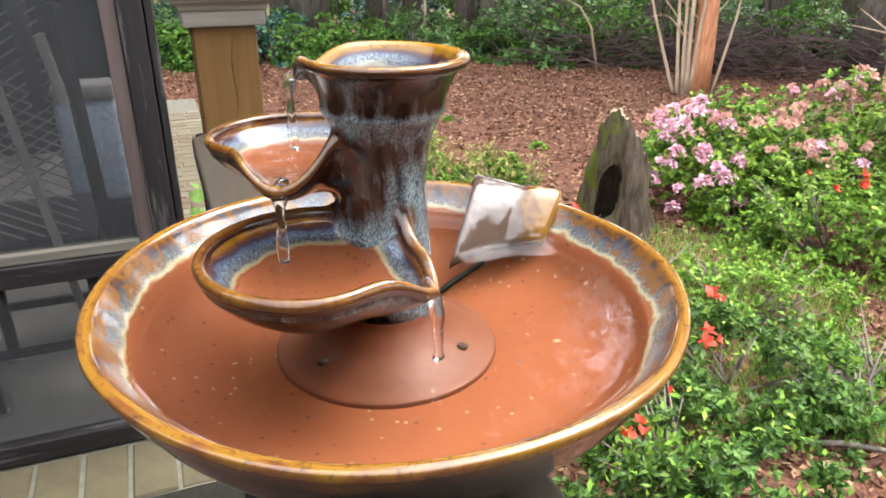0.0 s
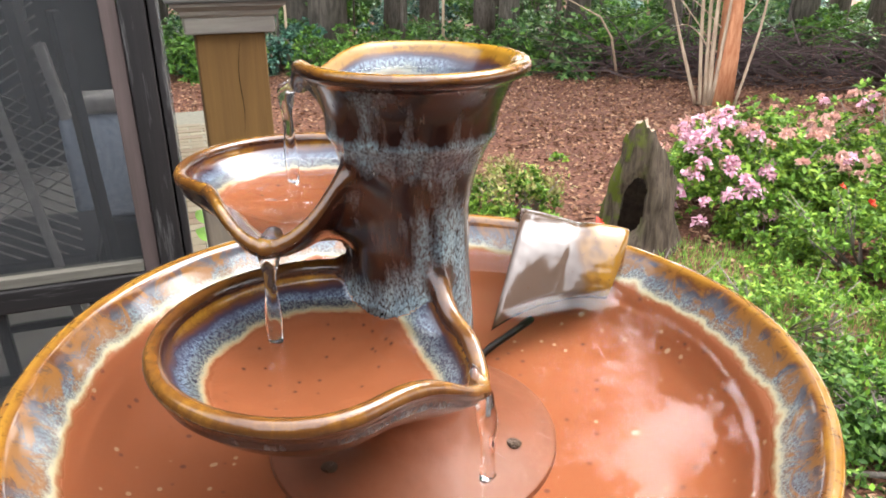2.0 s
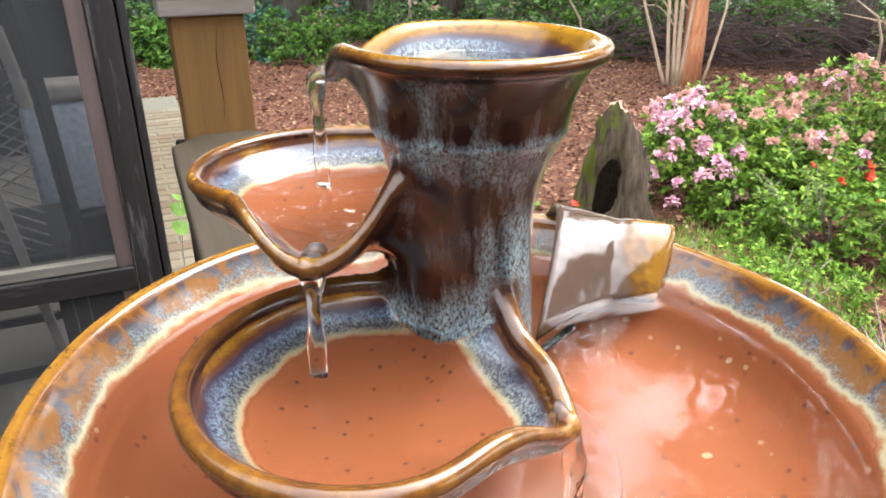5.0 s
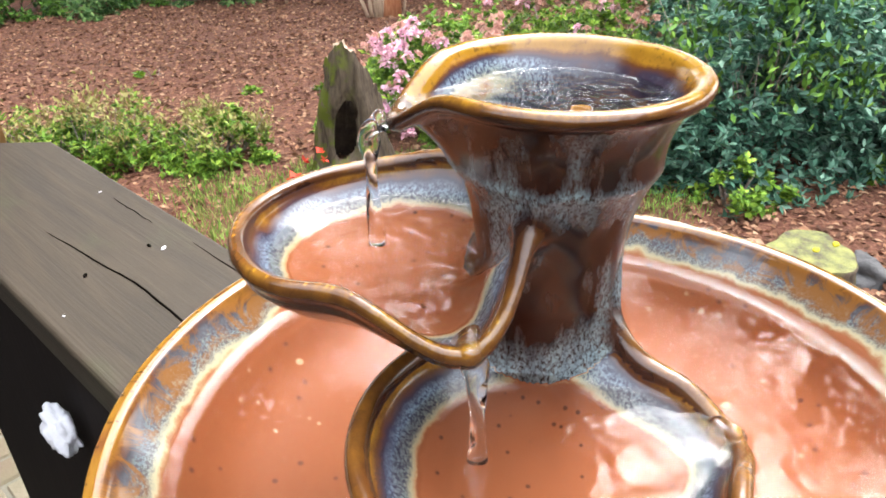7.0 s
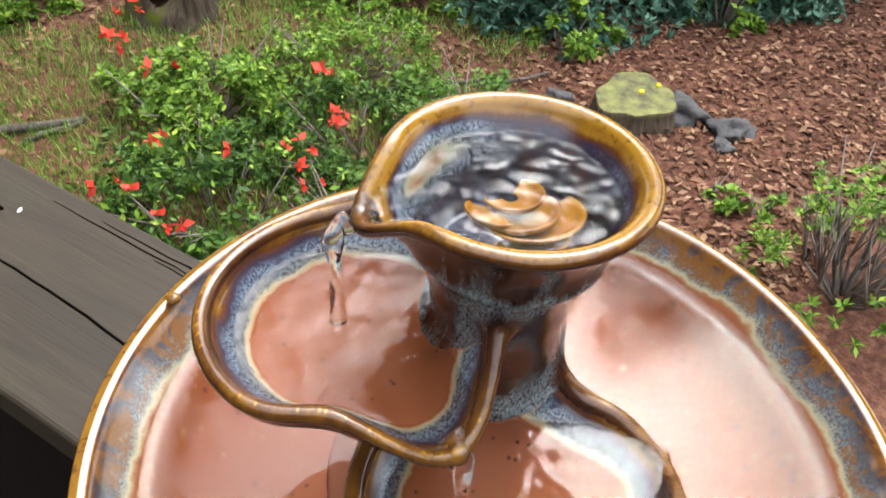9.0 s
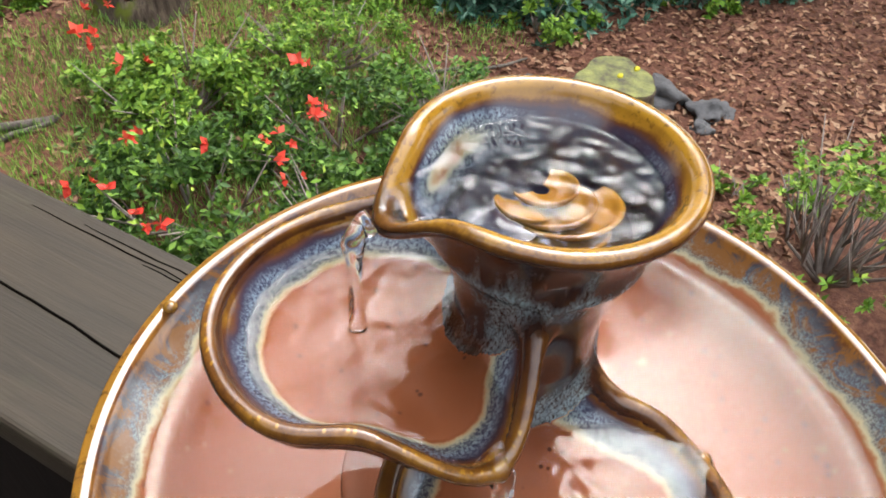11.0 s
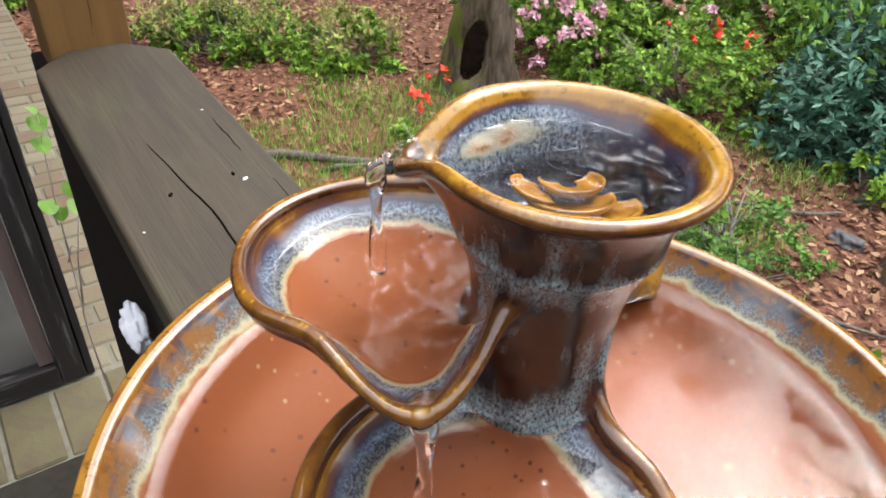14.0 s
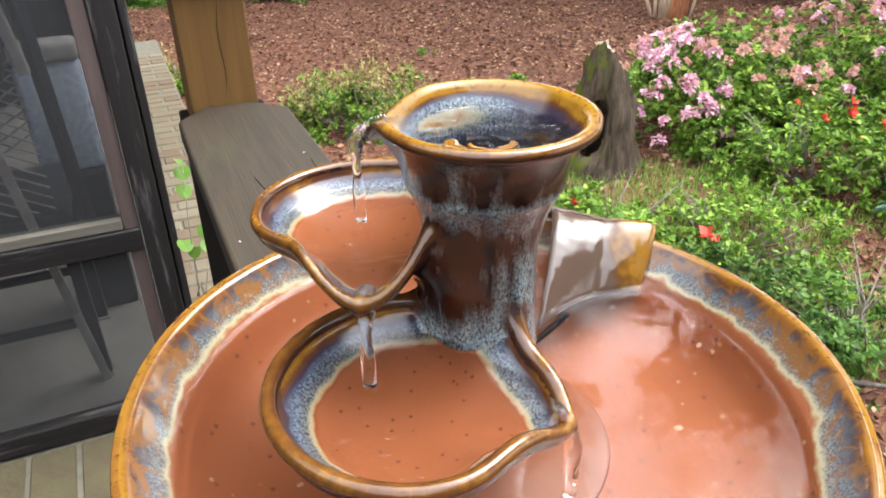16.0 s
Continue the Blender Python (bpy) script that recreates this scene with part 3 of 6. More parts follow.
AXIS = (-0.005, 0.008)
SPOUT = 0.0205
CUP = dict(c=(-0.002, 0.011), r=0.0565, h=0.156)
MID = dict(c=(-0.065, 0.032), r=0.0645, h=0.0965, floor=0.068, wall=0.0062, lip=0.0037, fat=(-60, 0.0010),
           grow=((-93, 18, 0.009), (-136, 18, -0.008), (-58, 13, -0.003), (150, 40, 0.002)), rise=((-93, 20, -0.016), (-58, 12, 0.012), (40, 25, 0.006)))
LOW = dict(c=(-0.044, -0.059), r=0.0715, h=0.0465, floor=0.012, wall=0.007, lip=0.0044, fat=(40, 0.0010),
           grow=((-12, 14, 0.006), (-48, 20, -0.006), (26, 15, -0.005)), rise=((-12, 18, -0.018), (42, 13, 0.012), (17, 12, -0.005)))


def dish_terms(D, X, Y):
    dx, dy = X - D["c"][0], Y - D["c"][1]
    rho, th = np.hypot(dx, dy), np.arctan2(dy, dx)
    R = D["r"] + sum(a * bell(th, g, w) for g, w, a in D["grow"])
    H = D["h"] + sum(a * bell(th, g, w) for g, w, a in D["rise"])
    return rho, th, R, H


def dish(D, X, Y, Z):
    rho, th, R, H = dish_terms(D, X, Y)
    q = np.clip(rho / R, 0, 1.1)
    zs = D["floor"] + (H - D["floor"]) * q ** 2.6
    slope = (H - D["floor"]) * 2.6 * q ** 1.6 / R
    d = (Z - zs) / np.sqrt(1 + slope ** 2)
    t = D["wall"] * (1 + 0.8 * (1 - q))
    shell = np.maximum(np.abs(d + t / 2) - t / 2, rho - R)
    lip = np.hypot(rho - R + 0.001, Z - H + 0.002) - (D["lip"] + D["fat"][1] * bell(th, D["fat"][0], 22))
    return smin(shell, lip, 0.003)


STEM_Z = np.array([-0.05, -0.02, 0.02, 0.06, 0.085, 0.105, 0.118, 0.126, 0.132, 0.142, 0.150, 0.158, 0.17])
STEM_R = np.array([0.040, 0.0365, 0.0340, 0.0312, 0.0310, 0.0345, 0.0398, 0.0432, 0.0428, 0.0462, 0.0508, 0.0565, 0.0640])


STEM_FINE = np.linspace(-0.05, 0.17, 221)
STEM_SMOOTH = np.convolve(np.pad(np.interp(STEM_FINE, STEM_Z, STEM_R), 8, mode="reflect", reflect_type="odd"), np.hanning(19)[1:-1] / np.hanning(19).sum(), "valid")
STEM_SMOOTH = STEM_SMOOTH + 0.0011 * np.exp(-((STEM_FINE - 0.1225) / 0.0026) ** 2)


def stem_waist(th, Z):
    """The stem is pinched back above the lower dish."""
    return 0.011 * bell(th, -122, 52) * np.clip((0.066 - Z) / 0.036, 0, 1)


def stem(X, Y, Z):
    up = np.clip((Z - 0.09) / 0.06, 0, 1)
    cx = AXIS[0] + (CUP["c"][0] - AXIS[0]) * up
    cy = AXIS[1] + (CUP["c"][1] - AXIS[1]) * up
    rho, th = np.hypot(X - cx, Y - cy), np.arctan2(Y - cy, X - cx)
    g = bell(th, 158, 19)
    lift = np.clip((Z - 0.118) / 0.028, 0, 1) ** 1.5
    R = np.interp(Z, STEM_FINE, STEM_SMOOTH) + SPOUT * g * lift - stem_waist(th, Z)
    H = CUP["h"] - 0.016 * g
    f = (rho - R) * 0.88
    inner = (rho - (R - 0.0055)) * 0.88
    well = np.maximum(inner, 0.112 - Z)
    f = np.maximum(np.maximum(f, -well), Z - H)
    RH = np.interp(H, STEM_FINE, STEM_SMOOTH) + SPOUT * g
    lip = np.hypot(rho - RH + 0.0015, Z - H + 0.001) - 0.0037
    return smin(f, lip, 0.003)


def surface_net(lo, hi, step, field):
    """A mesh of the zero level of field over a box."""
    ax = [np.arange(a, b + step, step) for a, b in zip(lo, hi)]
    X, Y, Z = np.meshgrid(*ax, indexing="ij")
    F = field(X, Y, Z).astype(np.float32)
    S = F < 0
    nx, ny, nz = F.shape
    c = S[:-1, :-1, :-1].astype(np.int8)
    for i, j, k in ((1, 0, 0), (0, 1, 0), (0, 0, 1), (1, 1, 0), (1, 0, 1), (0, 1, 1), (1, 1, 1)):
        c = c + S[i:nx - 1 + i, j:ny - 1 + j, k:nz - 1 + k]
    live = (c > 0) & (c < 8)
    cells = np.argwhere(live)
    index = -np.ones(live.shape, np.int64)
    index[live] = np.arange(len(cells))
    total, count = np.zeros((len(cells), 3)), np.zeros(len(cells))
    for axis in range(3):
        e = np.eye(3, dtype=int)[axis]
        for o in [np.array(p) for p in ((0, 0, 0), (0, 0, 1), (0, 1, 0), (0, 1, 1), (1, 0, 0), (1, 0, 1), (1, 1, 0), (1, 1, 1)) if p[axis] == 0]:
            a, b = cells + o, cells + o + e
            fa, fb = F[a[:, 0], a[:, 1], a[:, 2]], F[b[:, 0], b[:, 1], b[:, 2]]
            hit = (fa < 0) != (fb < 0)
            t = np.where(hit, fa / np.where(hit, fa - fb, 1), 0)
            total += np.where(hit[:, None], a + t[:, None] * e, 0)
            count += hit
    verts = np.array(lo) + total / count[:, None] * step
    faces = []
    for axis in range(3):
        u, w = [(1, 2), (2, 0), (0, 1)][axis]
        e = np.eye(3, dtype=int)
        sl0 = [slice(None)] * 3
        sl1 = [slice(None)] * 3
        sl0[axis], sl1[axis] = slice(0, -1), slice(1, None)
        A, Bq = S[tuple(sl0)], S[tuple(sl1)]
        E = np.argwhere(A != Bq)
        ok = (E[:, u] > 0) & (E[:, w] > 0) & (E[:, u] < F.shape[u] - 1) & (E[:, w] < F.shape[w] - 1)
        E = E[ok]
        flip = A[E[:, 0], E[:, 1], E[:, 2]]
        quad = [E - e[u] - e[w], E - e[w], E, E - e[u]]
        ids = np.stack([index[q[:, 0], q[:, 1], q[:, 2]] for q in quad], 1)
        ids[~flip] = ids[~flip][:, ::-1]
        faces.append(ids)
    return verts, np.concatenate(faces)


def stem_and_dishes(X, Y, Z):
    f = stem(X, Y, Z)
    m, l = dish(MID, X, Y, Z), dish(LOW, X, Y, Z)
    # the dishes are joined to the stem; the hollow of a dish is cut only by its own wall
    f = smin(f, m, 0.013)
    return smin(f, l, 0.012)


def glaze_band(V):
    """0 on a lip, to 1 on a dish's floor; negative outside, falling with the way down from the lip."""
    X, Y, Z = V[:, 0], V[:, 1], V[:, 2]
    band = np.full(len(V), -0.9)
    for D in (MID, LOW):
        rho, th, R, H = dish_terms(D, X, Y)
        q = rho / R
        zs = D["floor"] + (H - D["floor"]) * np.clip(q, 0, 1.1) ** 2.6
        near = np.abs(Z - zs) < 0.0022
        inside = (q < 1.0) & (near | ((Z > zs) & (Z < H + 0.01))) & (Z < H + 0.02)
        b = np.clip((1 - q) / 0.47, 0, 1)
        lipd = np.hypot(rho - R, Z - H)
        wet = inside & near
        around = np.arctan2(Y - AXIS[1], X - AXIS[0])
        away = np.hypot(X - AXIS[0], Y - AXIS[1]) - np.interp(Z, STEM_FINE, STEM_SMOOTH) + stem_waist(around, Z)
        b = np.where(away < 0.007, np.minimum(b, 0.40 + 0.3 * np.clip(away / 0.007, 0, 1)), b)
        wet = wet & (away > -0.002)
        band = np.where(wet, np.maximum(b, 0.0), band)
        edge = (lipd < 0.018) & ~wet & (band < 0)
        band = np.where(edge, np.maximum(band, -lipd / 0.020), band)
    cx, cy = CUP["c"]
    rho, th = np.hypot(X - cx, Y - cy), np.arctan2(Y - cy, X - cx)
    g = bell(th, 158, 19)
    H = CUP["h"] - 0.015 * g
    R = np.interp(Z, STEM_FINE, STEM_SMOOTH) + SPOUT * g * np.clip((Z - 0.118) / 0.028, 0, 1) ** 1.5
    incup = (rho < R - 0.0035) & (Z > 0.11)
    slate = np.clip(bell(th, 135, 62) * 1.5, 0, 1)
    band = np.where(incup, np.clip(0.04 + (H - Z) / 0.034, 0, 0.25) + slate * np.clip((H - 0.001 - Z) / 0.010, 0, 1) * np.clip((Z - 0.129) / 0.010, 0, 1) * 0.32, band)
    rim = (~incup) & (Z > 0.13)
    band = np.where(rim, np.maximum(band, -np.abs(H + 0.003 - Z) / 0.017), band)
    return band


def glaze_drip(V):
    """How thickly the pale crystal glaze ran: off the dishes' inner walls, under the collar and down one flank."""
    X, Y, Z = V[:, 0], V[:, 1], V[:, 2]
    th = np.arctan2(Y - AXIS[1], X - AXIS[0])
    d = np.zeros(len(V))
    for D in (MID, LOW):
        rho, _, R, H = dish_terms(D, X, Y)
        zs = D["floor"] + (H - D["floor"]) * np.clip(rho / R, 0, 1.1) ** 2.6
        d = np.maximum(d, (1.0 if D is LOW else 0.45) * (rho < R * 1.02) * (Z > zs - 0.001) * np.clip(1 - (Z - H + 0.010) / 0.022, 0, 1) * (Z > D["floor"]))
    collar = np.exp(-((Z - 0.1215) / 0.0040) ** 2) + 0.75 * np.exp(-((Z - 0.112) / 0.008) ** 2)
    flank = bell(th, -42, 34) * np.clip((0.100 - Z) / 0.03, 0, 1)
    return np.clip(np.maximum(np.maximum(d, 0.85 * collar), flank), 0, 1)


def build_fountain():
    f = thing("tabletop_fountain", "running glazed stoneware fountain in amber and slate on a wooden rail", "fountain")
    # big bowl
    inner = [(0.2070, 0.0022), (0.2030, 0.0005), (0.1985, -0.0055), (0.1930, -0.0125), (0.1870, -0.0200), (0.1790, -0.0310), (0.1650, -0.0460), (0.1400, -0.0570), (0.1000, -0.0620), (0.0500, -0.0640), (0.0010, -0.0640)]
    outer = [(0.1020, -0.1290), (0.1010, -0.1180), (0.1060, -0.1110), (0.1300, -0.0980), (0.1600, -0.0760), (0.1850, -0.0480), (0.2010, -0.0230), (0.2085, -0.0090), (0.2115, -0.0035), (0.2112, 0.0010), (0.2070, 0.0022)]
    po, pi = rings(outer, 6), rings(inner, 8)
    prof = po[:-1] + pi
    v, q = lathe([tuple(p) for p in prof], 192)
    rng = random.Random(3)
    band = []
    V = []
    for i, (r, z) in enumerate(prof):
        for k in range(192):
            a = 2 * math.pi * k / 192
            wob = 1 + 0.0022 * math.sin(3 * a + 0.7) + 0.0016 * math.sin(7 * a)
            V.append((r * wob * math.cos(a), r * wob * math.sin(a), z + 0.0008 * math.sin(5 * a + 1) * (z > -0.03)))
            if i >= len(po) - 1:
                band.append(min(1.0, (0.2070 - r) / 0.0330))
            else:
                band.append(-max(0.002, (0.003 - z) / 0.09))
    q.append(tuple(range(len(V) - 192, len(V))))
    q.append(tuple(range(192))[::-1])
    me = data_mesh("bowl", V, q, BOWL_GLAZE, True)
    set_attribute(me, "band", band)
    bowl = part("bowl", me, BOWL_GLAZE, f, "wide bowl with an amber lip and bare red clay floor")
    # stem, cup and two pouring dishes in one piece of clay
    lo, hi = (-0.146, -0.146, -0.034), (0.078, 0.112, 0.172)
    V, F = surface_net(lo, hi, 0.0016, stem_and_dishes)
    me = bpy.data.meshes.new("pouring_stem")
    me.from_pydata(V.tolist(), [], F.tolist())
    me.materials.append(GLAZE)
    me.update()
    me.shade_smooth()
    band = glaze_band(V)
    set_attribute(me, "band", np.abs(band))
    set_attribute(me, "inner", band >= 0)
    set_attribute(me, "drip", glaze_drip(V))
    body = part("pouring_stem", me, GLAZE, f, "dark brown stem with a cup and two pouring dishes")
    # foot under water
    v, q = lathe([tuple(p) for p in rings([(0.036, -0.026), (0.040, -0.034), (0.052, -0.046), (0.072, -0.056), (0.083, -0.0592), (0.0848, -0.0610), (0.0850, -0.0640)], 5)], 96)
    v = [(x + AXIS[0], y + AXIS[1], z) for x, y, z in v]
    me = data_mesh("foot", v, q, FOOTCLAY, True)
    part("foot", me, FOOTCLAY, f, "spreading clay foot under the water")
    for a in (-133, -22):
        bm = bmesh.new()
        m = Matrix.Translation((AXIS[0] + 0.062 * math.cos(radians(a)), AXIS[1] + 0.062 * math.sin(radians(a)), -0.0515)) @ Matrix.Diagonal((0.0052, 0.0042, 0.0022, 1))
        bmesh.ops.create_uvsphere(bm, u_segments=12, v_segments=8, radius=1, matrix=m)
        part("drain_hole", bm, STUMPHOLE, body, "dark hole in the foot", True)
    # curved shelter over the pump, leaning on the back rim
    back = [Vector((0.066, 0.196, 0.003)), Vector((0.141, 0.163, 0.003))]
    crest = [Vector((0.066, 0.152, 0.019)), Vector((0.1475, 0.152, 0.0075))]
    front = [Vector((0.044, 0.078, -0.030)), Vector((0.129, 0.119, -0.026))]
    nu, nv, th = 18, 24, 0.0055
    vs, fs, bands = [], [], []
    for side in (0, 1):
        for i in range(nu + 1):
            u = i / nu
            a, m, b = back[0].lerp(back[1], u), crest[0].lerp(crest[1], u), front[0].lerp(front[1], u)
            b = b + Vector((0, 0.010, 0.004)) * math.sin(math.pi * u)
            c = m * 2 - (a + b) / 2
            for j in range(nv + 1):
                s = j / nv
                p = a * (1 - s) ** 2 + c * 2 * s * (1 - s) + b * s * s
                out = Vector((0.10, -0.55, 0.82)).normalized()
                ripple = 0.0010 * math.sin(u * 9 + 0.5) - 0.0018 * math.exp(-((u - 0.55) / 0.05) ** 2)
                p = p + out * (ripple - side * th)
                vs.append(p)
                bands.append(-0.02 - 0.5 * s if side == 0 else -0.5)
    w = nv + 1
    n1 = (nu + 1) * w
    for i in range(nu):
        for j in range(nv):
            a = i * w + j
            fs.append((a, a + 1, a + w + 1, a + w))
            fs.append((n1 + a, n1 + a + w, n1 + a + w + 1, n1 + a + 1))
    for j in range(nv):
        fs.append((j, n1 + j, n1 + j + 1, j + 1))
        a = nu * w + j
        fs.append((a, a + 1, n1 + a + 1, n1 + a))
    for i in range(nu):
        a = i * w
        fs.append((a, a + w, n1 + a + w, n1 + a))
        a = i * w + nv
        fs.append((a, n1 + a, n1 + a + w, a + w))
    me = data_mesh("pump_cover", vs, fs, SHELTER, True)
    part("pump_cover", me, SHELTER, f, "curved glazed clay shelter over the pump")
    part("pump_cord", tube("pump_cord", [(0.030, 0.078, -0.060), (0.045, 0.098, -0.057), (0.060, 0.106, -0.050), (0.075, 0.118, -0.045)], [0.0026] * 4, BLACK), BLACK, f, "black pump cord")
    # amber clay petals in the cup, overlapping like a half-open rose
    for cx, cy, r0, a0, a1, z0, h in ((0.001, 0.017, 0.014, 160, 385, 0.1355, 0.0055), (-0.001, 0.014, 0.021, 175, 345, 0.1330, 0.0060), (0.003, 0.012, 0.027, 195, 340, 0.1325, 0.0060),
                                      (-0.009, 0.013, 0.015, 130, 260, 0.1365, 0.0050), (-0.004, 0.004, 0.022, 190, 320, 0.1310, 0.0045)):
        vs, fs = [], []
        m, prof = 24, ((0.25, 0.10), (0.55, 0.0), (0.80, 0.12), (0.94, 0.55), (1.0, 1.0), (1.07, 0.92), (1.0, 0.35), (0.80, -0.18), (0.5, -0.25), (0.25, -0.1))
        for i in range(m + 1):
            a = radians(a0 + (a1 - a0) * i / m)
            taper = abs(math.sin(math.pi * (0.06 + 0.88 * i / m))) ** 0.6
            for q, z in prof:
                rr = r0 * (0.35 + (q - 0.35) * (0.55 + 0.45 * taper)) if q > 0.35 else r0 * q
                vs.append((cx + rr * math.cos(a), cy + rr * math.sin(a), z0 + z * h * taper))
        w = len(prof)
        for i in range(m):
            for k in range(w):
                k2 = (k + 1) % w
                fs.append((i * w + k, i * w + k2, (i + 1) * w + k2, (i + 1) * w + k))
        fs.append(tuple(range(w)))
        fs.append(tuple(range(m * w, (m + 1) * w))[::-1])
        part("petal", data_mesh("petal", vs, fs, AMBERCLAY, True), AMBERCLAY, body, "curled amber clay petal")
    return f


def water_disc(name, centre, z, radius_at, material, label, step=120, ringsn=8, creep=0.0010, falls=()):
    """falls: (x, y, height, wavelength, reach) of the rings that spread from a stream's landing."""
    def swell(x, y):
        h = 0.0
        for fx, fy, amp, wave, reach in falls:
            d = math.hypot(x - fx, y - fy)
            h += amp * math.cos(2 * math.pi * d / wave + 0.8 * math.sin(3 * math.atan2(y - fy, x - fx))) * math.exp(-d / reach)
        return h
    vs, fs = [(centre[0], centre[1], z + swell(*centre))], []
    cuts = [0.95 * j / (ringsn - 4) for j in range(1, ringsn - 3)] + [0.965, 0.978, 0.99, 1.0]
    for c in cuts:
        for k in range(step):
            a = 2 * math.pi * k / step
            r = radius_at(a) * c
            # the sheet creeps up the wall at its edge
            vs.append((centre[0] + r * math.cos(a), centre[1] + r * math.sin(a), z + creep * max(0.0, (c - 0.95) / 0.05) ** 2 + swell(centre[0] + r * math.cos(a), centre[1] + r * math.sin(a)) * (1 - c ** 6)))
    for k in range(step):
        fs.append((0, 1 + k, 1 + (k + 1) % step))
    for j in range(ringsn - 1):
        for k in range(step):
            k2 = (k + 1) % step
            a, b = 1 + j * step, 1 + (j + 1) * step
            fs.append((a + k, b + k, b + k2, a + k2))
    return solid(name, data_mesh(name, vs, fs, material, True), material, label, "water", kind="structure")


def dish_water_radius(D, z):
    def at(a):
        th = np.array([a])
        R = D["r"] + sum(k * bell(th, g, w) for g, w, k in D["grow"])
        H = D["h"] + sum(k * bell(th, g, w) for g, w, k in D["rise"])
        q = min(1.0, max(0.2, (z + 0.0004 - D["floor"]) / (H[0] - D["floor"]))) ** (1 / 2.6)
        return R[0] * q
    return at


def build_water():
    water_disc("water_bowl", (0, 0), -0.0222, lambda a: 0.1862, WATER, "clear still water over red clay in the wide bowl", 160, 30, 0.0026, ((0.0355, -0.0765, 0.00012, 0.013, 0.040),))
    water_disc("water_dish_low", LOW["c"], 0.0320, dish_water_radius(LOW, 0.0320), WATER_STIR, "shallow rippled water in the lower dish", 120, 26, 0.0010, ((-0.067, -0.0455, 0.00024, 0.010, 0.014),))
    water_disc("water_dish_middle", MID["c"], 0.0845, dish_water_radius(MID, 0.0845), WATER_STIR, "shallow rippled water in the middle dish", 120, 26, 0.0010, ((-0.072, 0.0386, 0.00016, 0.011, 0.014),))
    water_disc("water_cup", CUP["c"], 0.1455, lambda a: 0.0432 + 0.025 * float(bell(np.array([a]), 158, 18)[0]), WATER_BOIL, "welling water in the top cup")
    rng = random.Random(5)
    for pts, r in (([(-0.066, 0.0365, 0.1400), (-0.0715, 0.0387, 0.1360), (-0.0725, 0.0390, 0.128), (-0.0722, 0.0388, 0.112), (-0.0720, 0.0386, 0.0840)], (0.0040, 0.0042, 0.0036, 0.0028, 0.0032)),
                   ([(-0.067, -0.034, 0.0815), (-0.067, -0.0405, 0.0790), (-0.067, -0.0435, 0.072), (-0.067, -0.0450, 0.055), (-0.067, -0.0455, 0.032)], (0.0058, 0.0050, 0.0040, 0.0032, 0.0034)),
                   ([(0.024, -0.0725, 0.0300), (0.0305, -0.0745, 0.0270), (0.0335, -0.0755, 0.018), (0.0350, -0.0760, 0.002), (0.0355, -0.0765, -0.0222)], (0.0060, 0.0056, 0.0044, 0.0036, 0.0042))):
        pts = [tuple(p) for p in rings(pts, 9)]
        rr = np.interp(np.linspace(0, 4, len(pts)), range(5), r)
        v, q = tube_data(pts, list(rr), 18, True)
        for k, p in enumerate(v):
            i = min(k // 18, len(pts) - 1)
            c, w = Vector(pts[i]), 2 * math.pi * (k % 18) / 18
            turn = i * 0.16
            # a twisting rope of two strands, pinched where it turns edge-on
            g = (0.78 + 0.42 * math.cos(w - turn) ** 2) * (1 + 0.07 * math.sin(i * 0.55 + 2 * w))
            v[k] = c + (Vector(p) - c) * g
        ob = solid("water_stream", data_mesh("water_stream", v, q, STREAM, True), STREAM, "clear thread of water falling from a spout", "water", group="falling water")
        ob.visible_shadow = False
    bm = bmesh.new()
    bmesh.ops.create_uvsphere(bm, u_segments=14, v_segments=8, radius=0.0042, matrix=Matrix.Translation((-0.107, 0.172, 0.0035)) @ Matrix.Diagonal((1, 1, 0.8, 1)))
    solid("clay_nub", bm, BOWL_GLAZE, "small glazed bead on the bowl's rim", "bead", smooth=True)


def make_shelter():
    """Thin amber glaze over brown clay, worn to plain clay lower down."""
    n = Nodes("shelter glaze")
    v = n.coords()
    sep = n.add("ShaderNodeSeparateXYZ")
    n.put(sep, 0, v)
    h = n.math("ADD", sep.outputs[0], n.math("MULTIPLY", n.math("SUBTRACT", n.noise(v, 50, 2, 0.5), 0.5), 0.05))
    c = n.ramp(n.math("SUBTRACT", n.math("MULTIPLY", h, 9.0), 0.4), [(0.0, (0.050, 0.032, 0.024)), (0.58, (0.052, 0.034, 0.024)), (0.66, (0.06, 0.026, 0.006)), (0.74, (0.13, 0.062, 0.008)), (1.0, (0.12, 0.055, 0.008))])
    c = n.mix(n.ramp(n.voronoi(v, 160), [(0.08, (0.6, 0.6, 0.6)), (0.16, (0, 0, 0))]), c, (0.05, 0.02, 0.01))
    n.bump(n.noise(v, 34, 2, 0.5), 0.5, 0.005)
    return n.set(c, 0.09, IOR=1.42, Coat_Weight=0.04, Coat_Roughness=0.04)


SHELTER = make_shelter()
build_fountain()
build_water()


